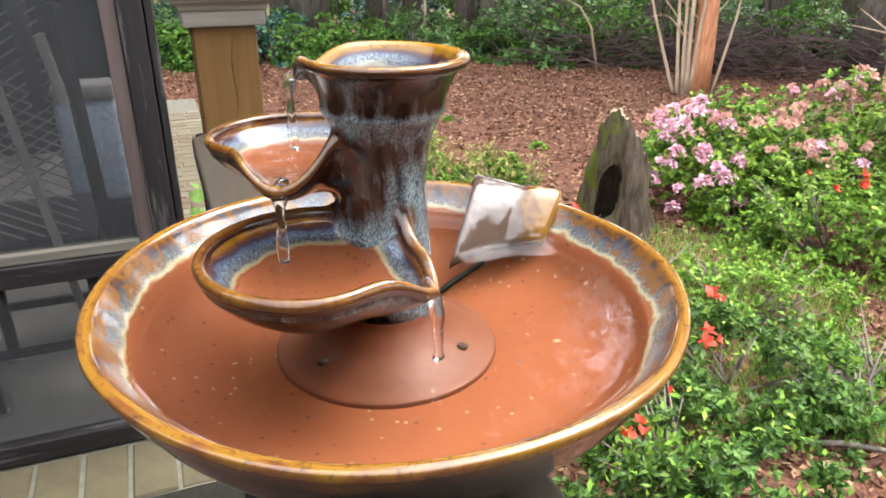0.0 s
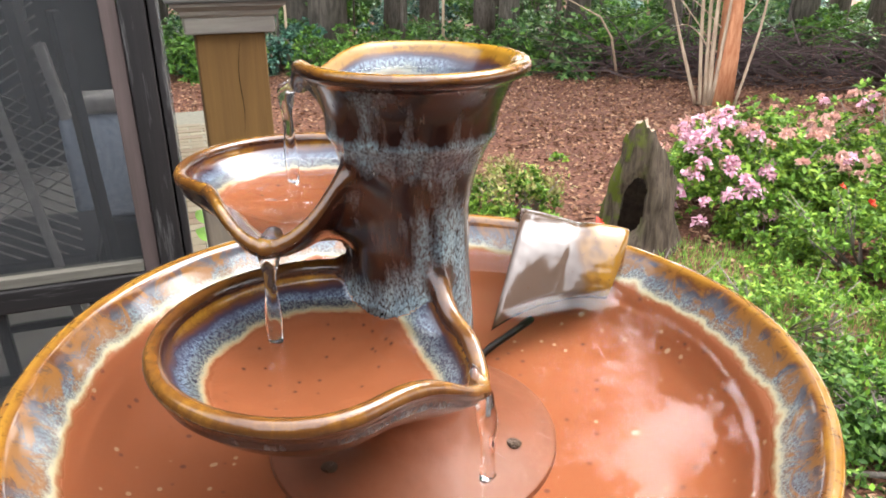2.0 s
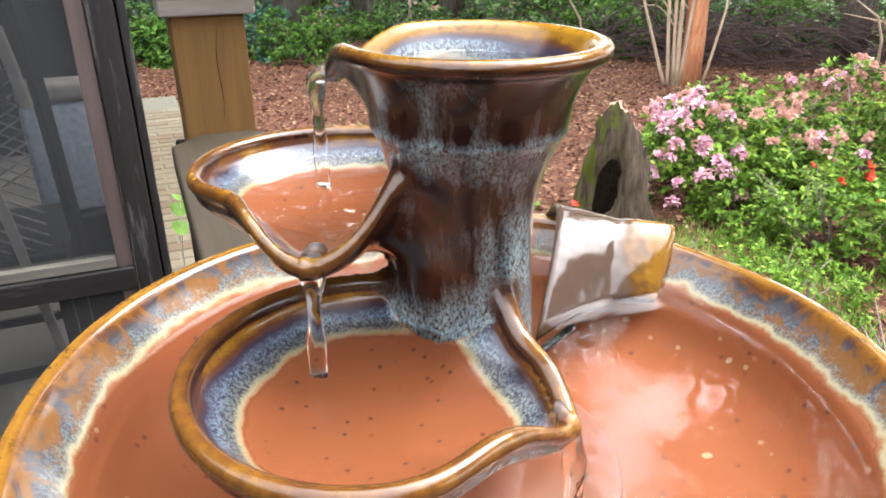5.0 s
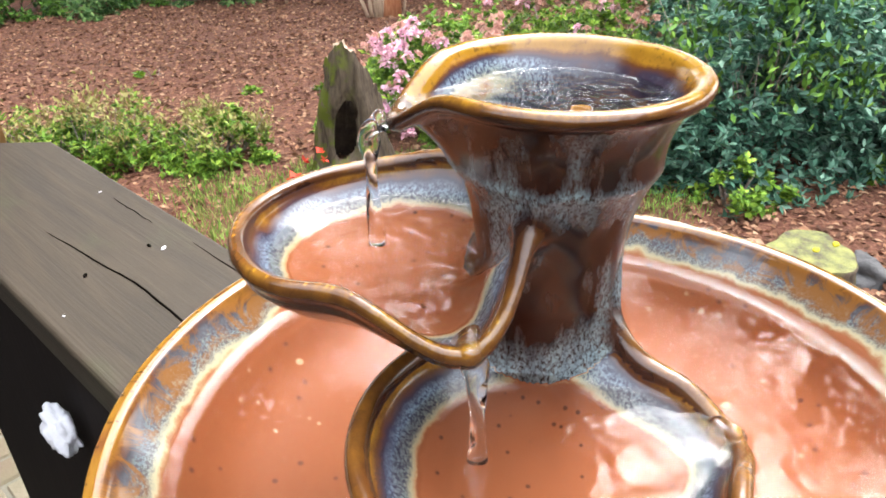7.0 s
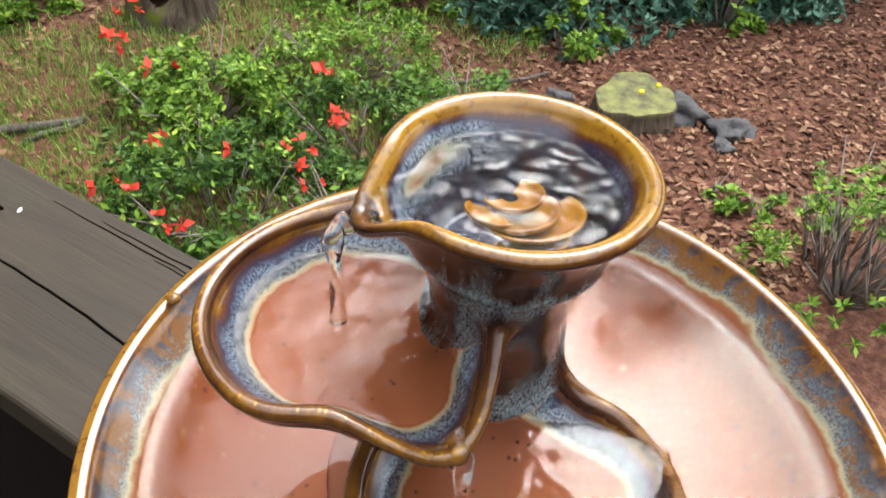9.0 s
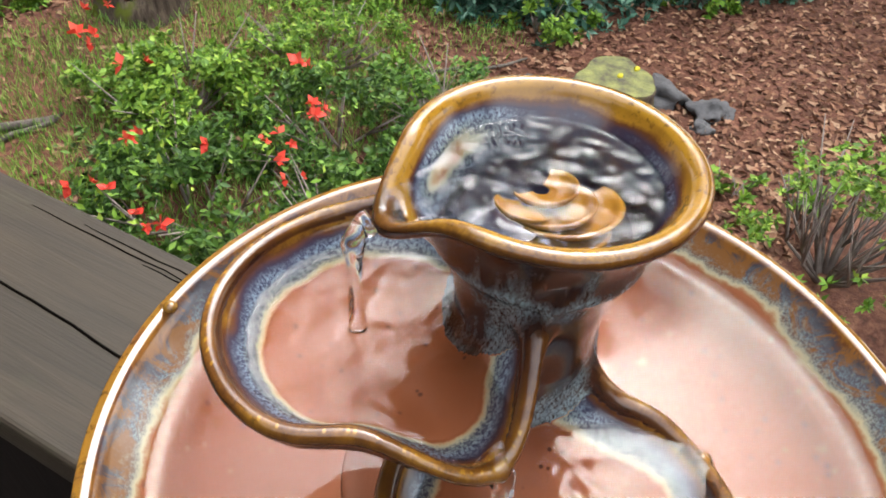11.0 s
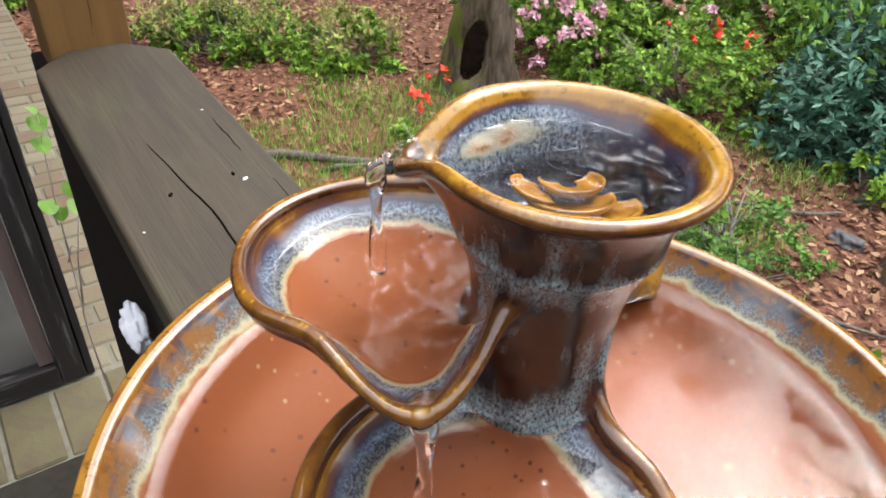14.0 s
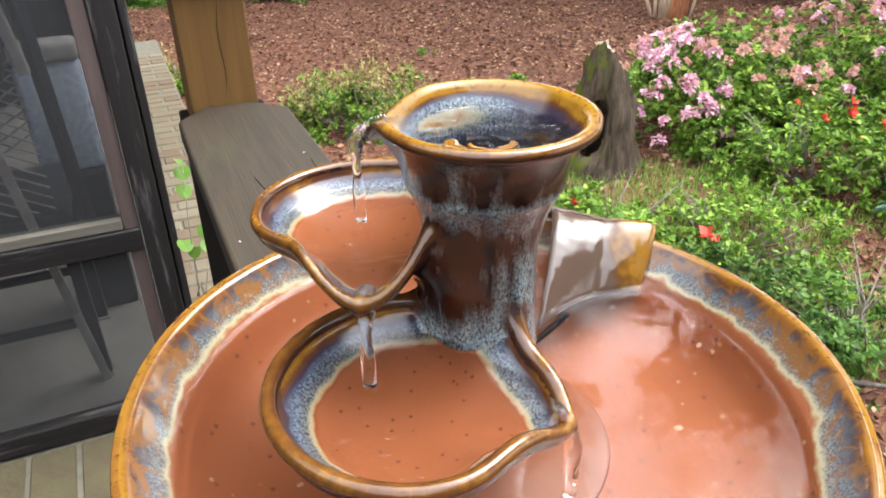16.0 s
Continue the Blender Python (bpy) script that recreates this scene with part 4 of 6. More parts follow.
# ================================================================ rail, post, porch
def build_rail():
    t = thing("deck_rail", "weathered dark-stained wooden rail with a wide cracked top board", "railing", HOUSE)
    x0, x1, y0, y1, ch = -0.098, 0.0865, -1.3, 0.977, 0.055
    bm = bmesh.new()
    outline = [(x0, y0), (x1, y0), (x1, y1 - ch), (x1 - ch, y1), (x0 + ch * 0.9, y1), (x0, y1 - ch)]
    lo = [bm.verts.new((x, y, RAIL - 0.038)) for x, y in outline]
    hi = [bm.verts.new((x, y, RAIL)) for x, y in outline]
    bm.faces.new(hi)
    bm.faces.new(lo[::-1])
    for i in range(6):
        j = (i + 1) % 6
        bm.faces.new((lo[i], lo[j], hi[j], hi[i]))
    bmesh.ops.bevel(bm, geom=list(bm.edges), offset=0.005, segments=3, affect="EDGES", profile=0.5)
    board = part("top_board", bm, RAILWOOD, t, "grey-brown weathered board")
    # splits along the grain, knots and flecks lie in the board
    rng = random.Random(4)
    ys = np.linspace(0.640, 0.02, 27)
    xs = np.interp(ys, [0.02, 0.32, 0.35, 0.40, 0.43, 0.47, 0.51, 0.56, 0.64], [-0.030, -0.0168, -0.0135, -0.0125, -0.0115, -0.0120, -0.0165, -0.0198, -0.0276])
    pts = [(x + rng.uniform(-0.0010, 0.0010), y, RAIL + 0.0004) for x, y in zip(xs, ys)]
    part("split", ribbon("split", pts, [0.0004 + 0.0009 * abs(math.sin(math.pi * i / 26)) ** 0.5 for i in range(27)], CRACK), CRACK, board, "long dark split")
    for x, y0s, y1s in ((0.0595, 0.67, 0.575), (0.066, 0.50, 0.30), (0.072, 0.44, 0.22), (0.062, 0.36, 0.20)):
        pts = [(x + rng.uniform(-0.001, 0.001), y0s + (y1s - y0s) * i / 10, RAIL + 0.0004) for i in range(11)]
        part("split", ribbon("split", pts, [0.0006 * math.sin(math.pi * (i + 0.5) / 11) + 0.0002 for i in range(11)], CRACK), CRACK, board, "fine dark split")
    for x, y, s, mat in ((-0.0384, 0.5187, 0.0042, CRACK), (0.0401, 0.5126, 0.0040, TISSUE), (0.0325, 0.529, 0.0040, CRACK), (0.0565, 0.6985, 0.0022, TISSUE), (-0.0807, 0.464, 0.0018, TISSUE)):
        bm = bmesh.new()
        bmesh.ops.create_icosphere(bm, subdivisions=2, radius=s, matrix=Matrix.Translation((x, y, RAIL + 0.0006)) @ pose(0, 0, 0, 0, 0, rng.uniform(0, 180)) @ Matrix.Diagonal((1, 0.5, 0.35, 1)))
        part("fleck", bm, mat, board, "small fleck on the board", True)
    part("side_panel", box(-0.084, 0.074, -1.28, 1.102, LOWER, RAIL - 0.038, 0.004), RAILSIDE, t, "dark brown board siding")


def ribbon(name, pts, half, material):
    vs, fs = [], []
    for i, p in enumerate(pts):
        a, b = pts[max(0, i - 1)], pts[min(len(pts) - 1, i + 1)]
        d = Vector((b[0] - a[0], b[1] - a[1], 0)).normalized()
        s = Vector((-d.y, d.x, 0)) * half[i]
        p = Vector(p)
        vs += [p + s, p + Vector((0, 0, 0.0004)), p - s]
    for i in range(len(pts) - 1):
        k = i * 3
        fs += [(k, k + 3, k + 4, k + 1), (k + 1, k + 4, k + 5, k + 2)]
    return data_mesh(name, vs, fs, material)


def build_post():
    t = thing("wooden_post", "square treated-pine post with a grey moulded cap, beside the rail", "post", HOUSE)
    cx, cy, h = -0.0105, 1.0425, 0.0575
    shaft = part("shaft", box(cx - h, cx + h, cy - h, cy + h, LOWER, 0.061, 0.003), POSTWOOD, t, "warm brown pine shaft with a drying check")
    rng = random.Random(2)
    pts = [(cx + 0.004 + 0.003 * math.sin(i * 0.35) + 0.0004 * i, cy - h - 0.0008, -0.12 + 0.17 * i / 20) for i in range(21)]
    vs, fs = [], []
    for i, p in enumerate(pts):
        w = 0.0006 * math.sin(math.pi * (i + 0.4) / 21)
        vs += [(p[0] - w, p[1], p[2]), (p[0] + w, p[1], p[2])]
    for i in range(20):
        fs.append((2 * i, 2 * i + 1, 2 * i + 3, 2 * i + 2))
    part("drying_check", data_mesh("drying_check", vs, fs, CRACK), CRACK, shaft, "thin dark check in the wood")
    cap = part("cap_trim", box(cx - 0.074, cx + 0.074, cy - 0.074, cy + 0.074, 0.061, 0.088, 0.003), CAPWOOD, t, "grey weathered square trim")
    bm = bmesh.new()
    prev = None
    for s, z in ((0.074, 0.088), (0.078, 0.092), (0.080, 0.098), (0.087, 0.104), (0.092, 0.106), (0.093, 0.112)):
        ring = [bm.verts.new((cx + a * s, cy + b * s, z)) for a, b in ((-1, -1), (1, -1), (1, 1), (-1, 1))]
        if prev:
            for i in range(4):
                j = (i + 1) % 4
                bm.faces.new((prev[i], prev[j], ring[j], ring[i]))
        prev = ring
    bm.faces.new(prev)
    part("cap_moulding", bm, CAPWOOD, t, "grey cove moulding")
    bm = box(cx - 0.100, cx + 0.100, cy - 0.100, cy + 0.100, 0.112, 0.142, 0.004)
    part("cap_plate", bm, CAPTOP, t, "dark weathered cap plate")
    bm = bmesh.new()
    bmesh.ops.create_cone(bm, cap_ends=True, segments=4, radius1=0.136, radius2=0.004, depth=0.05, matrix=Matrix.Translation((cx, cy, 0.167)) @ pose(0, 0, 0, 0, 0, 45))
    part("cap_peak", bm, CAPTOP, t, "low dark pyramid top")


def build_porch():
    """Screened porch front, its plane across the end of the walk."""
    t = thing("screen_door", "dark weathered screen door with peeling paint and a low middle rail", "door", HOUSE)
    y = 1.405
    z0, z1 = LANDING + 0.004, 1.15
    part("outer_stile", box(-0.205, -0.150, y, y + 0.045, z0, z1, 0.004), DOORWOOD, t, "black stile with peeling paint")
    part("inner_stile", box(-0.243, -0.207, y + 0.010, y + 0.042, z0 + 0.07, z1 - 0.07, 0.003), STILEWOOD, t, "faded brown inner stile")
    part("middle_rail", box(-1.02, -0.207, y - 0.004, y + 0.040, -0.597, -0.540, 0.004), DOORRAIL, t, "dark middle rail")
    part("middle_ledge", box(-1.02, -0.244, y + 0.004, y + 0.044, -0.538, -0.512, 0.003), LEDGEWOOD, t, "dusty pale ledge")
    part("bottom_rail", box(-1.02, -0.207, y - 0.002, y + 0.042, z0, -1.062, 0.004), DOORRAIL, t, "dark bottom rail")
    part("top_rail", box(-1.02, -0.207, y - 0.002, y + 0.042, z1 - 0.09, z1, 0.004), DOORRAIL, t, "dark top rail")
    part("far_stile", box(-1.08, -1.022, y, y + 0.045, z0, z1, 0.004), DOORWOOD, t, "black stile with peeling paint")
    part("upper_screen", box(-1.02, -0.244, y + 0.024, y + 0.026, -0.512, z1 - 0.092), SCREEN, t, "grey insect screen")
    part("lower_screen", box(-1.02, -0.244, y + 0.024, y + 0.026, -1.060, -0.600), SCREEN, t, "grey insect screen")
    c = thing("porch_corner", "dark weathered corner post and roof of a screened porch", "porch", HOUSE)
    part("corner_post", box(-0.146, -0.128, y + 0.006, y + 0.12, LANDING, 1.30, 0.003), DOORWOOD, c, "black corner board")
    part("corner_strip", box(-0.168, -0.1465, y + 0.050, y + 0.16, LANDING, 1.30, 0.003), DOORWOOD, c, "black inner strip")
    part("header", box(-3.0, -0.128, y, y + 0.12, 1.305, 1.50, 0.004), DOORWOOD, c, "dark beam over the door")
    part("roof", box(-3.2, 0.05, y - 0.35, y + 3.4, 1.52, 1.60, 0.004), SHADEWALL, c, "flat dark porch roof")
    solid("wall_porch", box(-3.0, -1.082, y + 0.01, y + 0.11, LANDING, 1.30), SHADEWALL, "dark porch wall beside the screen door", "wall", HOUSE, "structure")
    solid("wall_porch_back", box(-3.0, -0.17, y + 3.2, y + 3.3, LANDING, 1.50), SHADEWALL, "dark back wall of the porch", "wall", HOUSE, "structure")
    solid("wall_porch_side", box(-3.1, -3.002, y, y + 3.3, LANDING, 1.50), SHADEWALL, "dark side wall of the porch", "wall", HOUSE, "structure")
    solid("screen_side", box(-0.150, -0.148, y + 0.165, y + 3.19, LANDING + 0.02, 1.50), SCREEN, "grey insect screen along the porch side", "screen", HOUSE, "structure")
    solid("floor_porch", box(-2.99, -0.152, y + 0.047, y + 3.19, LANDING - 0.05, LANDING + 0.012), CONCRETE, "grey concrete porch floor", "floor", HOUSE, "structure")


def build_porch_things():
    # folded chair with slanting black legs and a cane lattice seat
    t = thing("folding_chair", "black folding chair with a grey cane lattice, leaning inside the porch", "chair", HOUSE)
    y = 1.62
    def bar(name, a, b, w, mat, lab=""):
        d = Vector(b) - Vector(a)
        m = Matrix.Translation(a) @ d.to_track_quat("Z", "Y").to_matrix().to_4x4()
        part(name, box(-w, w, -0.012, 0.012, 0, d.length, 0.003), mat, t, lab, at=m)
    bar("leg", (-0.52, y, -0.10), (-0.40, y + 0.02, LANDING + 0.012), 0.016, GREYCANE, "grey slanted leg")
    bar("leg", (-0.36, y + 0.05, 0.05), (-0.335, y + 0.06, LANDING + 0.50), 0.030, DARKMETAL)
    bar("back_panel", (-0.45, y + 0.03, 0.40), (-0.43, y + 0.03, -0.20), 0.075, DARKMETAL, "black back panel")
    bar("brace", (-0.40, y + 0.01, -0.02), (-0.375, y + 0.01, -0.20), 0.018, GREYCANE)
    rng = random.Random(6)
    pieces = []
    for k in range(16):
        for s in (1, -1):
            z = -0.50 + 0.030 * k
            a, b = (-0.66, y + 0.04 + 0.003 * s, z), (-0.40, y + 0.04 + 0.003 * s, z + 0.15 * s)
            pieces.append(tube_data([a, b], [0.0028, 0.0028], 5))
    v, q = merge(pieces)
    part("lattice", data_mesh("lattice", v, q, GREYCANE), GREYCANE, t, "diamond cane lattice")
    # stool whose leg and foot rail show through the lower screen
    s = thing("porch_stool", "dark metal stool standing on the porch floor", "stool", HOUSE)
    for x, yy in ((-0.40, 1.66), (-0.72, 1.66), (-0.40, 1.98), (-0.72, 1.98)):
        part("leg", box(x - 0.016, x + 0.016, yy - 0.016, yy + 0.016, LANDING + 0.024, -0.60, 0.003), DARKMETAL, s)
        part("rubber_foot", box(x - 0.020, x + 0.020, yy - 0.020, yy + 0.020, LANDING + 0.012, LANDING + 0.024, 0.003), GREYCANE, s)
    for yy in (1.66, 1.98):
        part("foot_rail", box(-0.704, -0.416, yy - 0.010, yy + 0.010, -0.93, -0.905, 0.003), DARKMETAL, s)
    part("seat", box(-0.75, -0.37, 1.63, 2.01, -0.60, -0.565, 0.008), DARKMETAL, s)
    # flecked blue-grey cushion propped up
    c = thing("propped_cushion", "blue-grey flecked cushion with a pale top edge, propped in the porch", "cushion", HOUSE)
    part("cloth", box(-0.46, -0.275, 2.05, 2.14, -0.62, -0.285, 0.02), BLUECLOTH, c, smooth=True)
    part("pale_edge", box(-0.46, -0.275, 2.045, 2.145, -0.283, -0.225, 0.015), GREYCANE, c, "pale top edge", True)
    part("stand", box(-0.45, -0.285, 2.03, 2.15, LANDING + 0.012, -0.622, 0.01), DARKMETAL, c, "dark stand")


def build_tissue():
    rng = np.random.default_rng(5)
    bm = bmesh.new()
    bmesh.ops.create_icosphere(bm, subdivisions=4, radius=1)
    for v in bm.verts:
        n1 = noise.noise(v.co * 1.7) * 0.5 + noise.noise(v.co * 4.1) * 0.22
        v.co = Vector((v.co.x * 0.014, v.co.y * 0.026, v.co.z * 0.016)) * (1 + n1)
    solid("crumpled_tissue", bm, TISSUE, "crumpled white tissue caught on the side of the rail", "tissue", HOUSE @ pose(-0.103, 0.520, -0.284, 38, 0, 0), smooth=True)


build_rail()
build_post()
build_porch()
build_porch_things()
build_tissue()


def build_sapling():
    t = thing("seedling", "young seedling with round green leaves beside the brick walk", "seedling", HOUSE)
    rng = random.Random(11)
    stems = [[(-0.115, 1.25, LOWER), (-0.120, 1.29, -0.90), (-0.108, 1.30, -0.67), (-0.100, 1.30, -0.50), (-0.088, 1.30, -0.36)],
             [(-0.118, 1.295, -0.85), (-0.095, 1.30, -0.70), (-0.062, 1.30, -0.565)], [(-0.114, 1.30, -0.70), (-0.100, 1.30, -0.66), (-0.075, 1.31, -0.69)]]
    for k, s in enumerate(stems):
        part("stem", tube("stem", s, np.linspace(0.0022, 0.001, len(s)), TWIG, 6), TWIG, t)
    for x, y, z, r in ((-0.097, 1.295, -0.414, 0.020), (-0.092, 1.30, -0.372, 0.019), (-0.062, 1.298, -0.566, 0.024), (-0.066, 1.30, -0.526, 0.021), (-0.118, 1.297, -0.552, 0.020), (-0.095, 1.30, -0.345, 0.012), (-0.100, 1.296, -0.575, 0.016)):
        bm = bmesh.new()
        n = 14
        vs = []
        for i in range(n):
            a = 2 * math.pi * i / n
            rr = r * (1 - 0.28 * math.exp(-((a - math.pi / 2 + math.pi) % (2 * math.pi) - math.pi) ** 2 * 6)) * (1.05 if abs(math.sin(a)) > 0.8 and math.sin(a) < 0 else 1)
            vs.append(bm.verts.new((rr * math.cos(a), rr * math.sin(a), 0.15 * r * math.cos(2 * a))))
        c = bm.verts.new((0, 0, -0.1 * r))
        for i in range(n):
            bm.faces.new((c, vs[i], vs[(i + 1) % n]))
        part("leaf", bm, LEAF_BRIGHT, t, at=pose(x, y, z, rng.uniform(25, 70), rng.uniform(-25, 25), rng.uniform(-40, 40)))


build_sapling()


# ================================================================ ground and garden
def ground_height(x, y):
    r = math.hypot(x, y)
    return GARDEN + (0.05 * noise.noise(Vector((x * 0.35, y * 0.35, 0))) + 0.02 * noise.noise(Vector((x * 1.3, y * 1.3, 3)))) * min(1.0, max(0.0, (r - 2.0) / 3.0))


def build_ground():
    n = 120
    bm = bmesh.new()
    grid = []
    for i in range(n + 1):
        row = []
        for j in range(n + 1):
            u, v = i / n * 2 - 1, j / n * 2 - 1
            x = math.copysign(abs(u) ** 2.6, u) * 400 + u * 12
            y = math.copysign(abs(v) ** 2.6, v) * 400 + v * 12 + 4
            row.append(bm.verts.new((x, y, ground_height(x, y))))
        grid.append(row)
    for i in range(n):
        for j in range(n):
            bm.faces.new((grid[i][j], grid[i + 1][j], grid[i + 1][j + 1], grid[i][j + 1]))
    solid("ground", bm, GROUND, "garden soil under brown fallen leaves", "ground", kind="structure", smooth=True)


def scatter(name, n, region, size, material, label, category, flat=True, seed=1, keep=None, lift=0.01, width=0.5):
    rng = np.random.default_rng(seed)
    x0, x1, y0, y1 = region
    # denser towards the near edge
    x = rng.uniform(x0, x1, n)
    y = y0 + (y1 - y0) * rng.random(n) ** 1.5
    if keep is not None:
        k = keep(x, y, rng)
        x, y = x[k], y[k]
    z = np.array([ground_height(a, b) for a, b in zip(x, y)]) + lift * rng.random(len(x))
    P = np.stack([x, y, z], 1)
    if flat:
        out = np.stack([rng.normal(0, 1, len(x)), rng.normal(0, 1, len(x)), rng.normal(0, 0.12, len(x))], 1)
        me = leaves_mesh(name, P, out, size, material, rng, width, 0.5, 0.0, 0.15)
    else:
        out = np.stack([rng.normal(0, 0.35, len(x)), rng.normal(0, 0.35, len(x)), np.ones(len(x))], 1)
        me = leaves_mesh(name, P, out, size, material, rng, width, 0.2, 0.0, 0.15)
    return solid(name, me, material, label, category, kind="stuff")


def grass_here(x, y, rng):
    d = ((x - 0.9) / 1.9) ** 2 + ((y - 3.2) / 1.35) ** 2
    f = np.array([noise.noise(Vector((a * 1.8, b * 1.8, 7))) for a, b in zip(x, y)])
    return (d + rng.normal(0, 0.15, len(x)) - f * 0.7) < 1.0


def bush(name, label, centre, radii, leaves, leaf_size, mat, seed, clumps=30, stems=9, width=0.45, tips=None, tip_mat=None, group="", tight=0.15):
    rng = np.random.default_rng(seed)
    t = thing(name, label, "bush", pose(centre[0], centre[1], ground_height(*centre)), group)
    p, out = whorl_points(leaves, radii, rng, clumps, tight)
    part("foliage", leaves_mesh("foliage", p, out, leaf_size, mat, rng, width, spread=0.22), mat, t)["kind"] = "stuff"
    if tips:
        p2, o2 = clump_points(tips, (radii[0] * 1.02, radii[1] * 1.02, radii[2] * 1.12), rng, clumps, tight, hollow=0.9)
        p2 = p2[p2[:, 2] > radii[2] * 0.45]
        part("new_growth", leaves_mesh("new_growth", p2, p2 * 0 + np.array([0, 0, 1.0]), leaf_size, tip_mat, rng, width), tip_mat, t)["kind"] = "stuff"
    pieces = []
    rr = random.Random(seed)
    for k in range(stems):
        a = rr.uniform(0, 2 * math.pi)
        e = Vector((math.cos(a) * radii[0] * rr.uniform(0.4, 0.95), math.sin(a) * radii[1] * rr.uniform(0.4, 0.95), radii[2] * rr.uniform(0.55, 1.02)))
        s = Vector((math.cos(a) * 0.03, math.sin(a) * 0.03, -0.02))
        m1 = s.lerp(e, 0.45) + Vector((rr.uniform(-0.06, 0.06), rr.uniform(-0.06, 0.06), -0.05))
        pieces.append(tube_data([s, m1, e], [0.011, 0.007, 0.002], 5))
        for _ in range(2):
            e2 = m1.lerp(e, 0.5) + Vector((rr.uniform(-0.25, 0.25) * radii[0], rr.uniform(-0.25, 0.25) * radii[1], rr.uniform(0.0, 0.25) * radii[2]))
            pieces.append(tube_data([m1, m1.lerp(e2, 0.5), e2], [0.006, 0.004, 0.0015], 4))
    v, q = merge(pieces)
    part("branching", data_mesh("branching", v, q, TWIG, True), TWIG, t, "thin grey branches")["kind"] = "stuff"
    return t


def bloom_mesh(name, size, mat, seed, petals=14):
    """A loose cluster of azalea flowers: open funnels of five petals."""
    rng = np.random.default_rng(seed)
    pos, out = [], []
    for k in range(petals):
        d = rng.normal(0, 1, 3)
        d[2] = abs(d[2])
        d /= np.linalg.norm(d)
        c = d * size * 0.45
        for j in range(5):
            pos.append(c)
            s = np.cross(d, rng.normal(0, 1, 3))
            s /= np.linalg.norm(s)
            a = 2 * math.pi * j / 5
            e1 = np.cross(d, [0.3, 0.5, 0.8])
            e1 /= np.linalg.norm(e1)
            e2 = np.cross(d, e1)
            out.append((e1 * math.cos(a) + e2 * math.sin(a)) * 1.0 + d * 0.55)
    return leaves_mesh(name, np.array(pos), np.array(out), size * 0.5, mat, rng, 0.75, 0.3, 0.0, 0.08)


def place_blooms(t, meshes, mat, spots, origin, seed):
    rr = random.Random(seed)
    inv = t.matrix_basis.inverted()
    if mat is PETAL_RED:
        spots = spots + [(x + 0.030 * s, y - 0.015, z - 0.012, s * 0.8) for x, y, z, s in spots[::2]]
    for x, y, z, s in spots:
        p = inv @ Vector((x, y, z))
        part("flower", meshes[rr.randrange(len(meshes))], mat, t, at=Matrix.Translation(p) @ pose(0, 0, 0, rr.uniform(-30, 30), rr.uniform(-30, 30), rr.uniform(0, 360)) @ Matrix.Scale(s, 4))


def dome_spots(n, centre, radii, rng, face, zmin=0.5):
    out = []
    while len(out) < n:
        d = rng.normal(0, 1, 3)
        d /= np.linalg.norm(d)
        if d[2] < zmin or not face(d):
            continue
        r = rng.uniform(0.92, 1.08)
        out.append((centre[0] + d[0] * radii[0] * r, centre[1] + d[1] * radii[1] * r, ground_height(*centre) + d[2] * radii[2] * r * 1.05, rng.uniform(0.7, 1.25)))
    return out


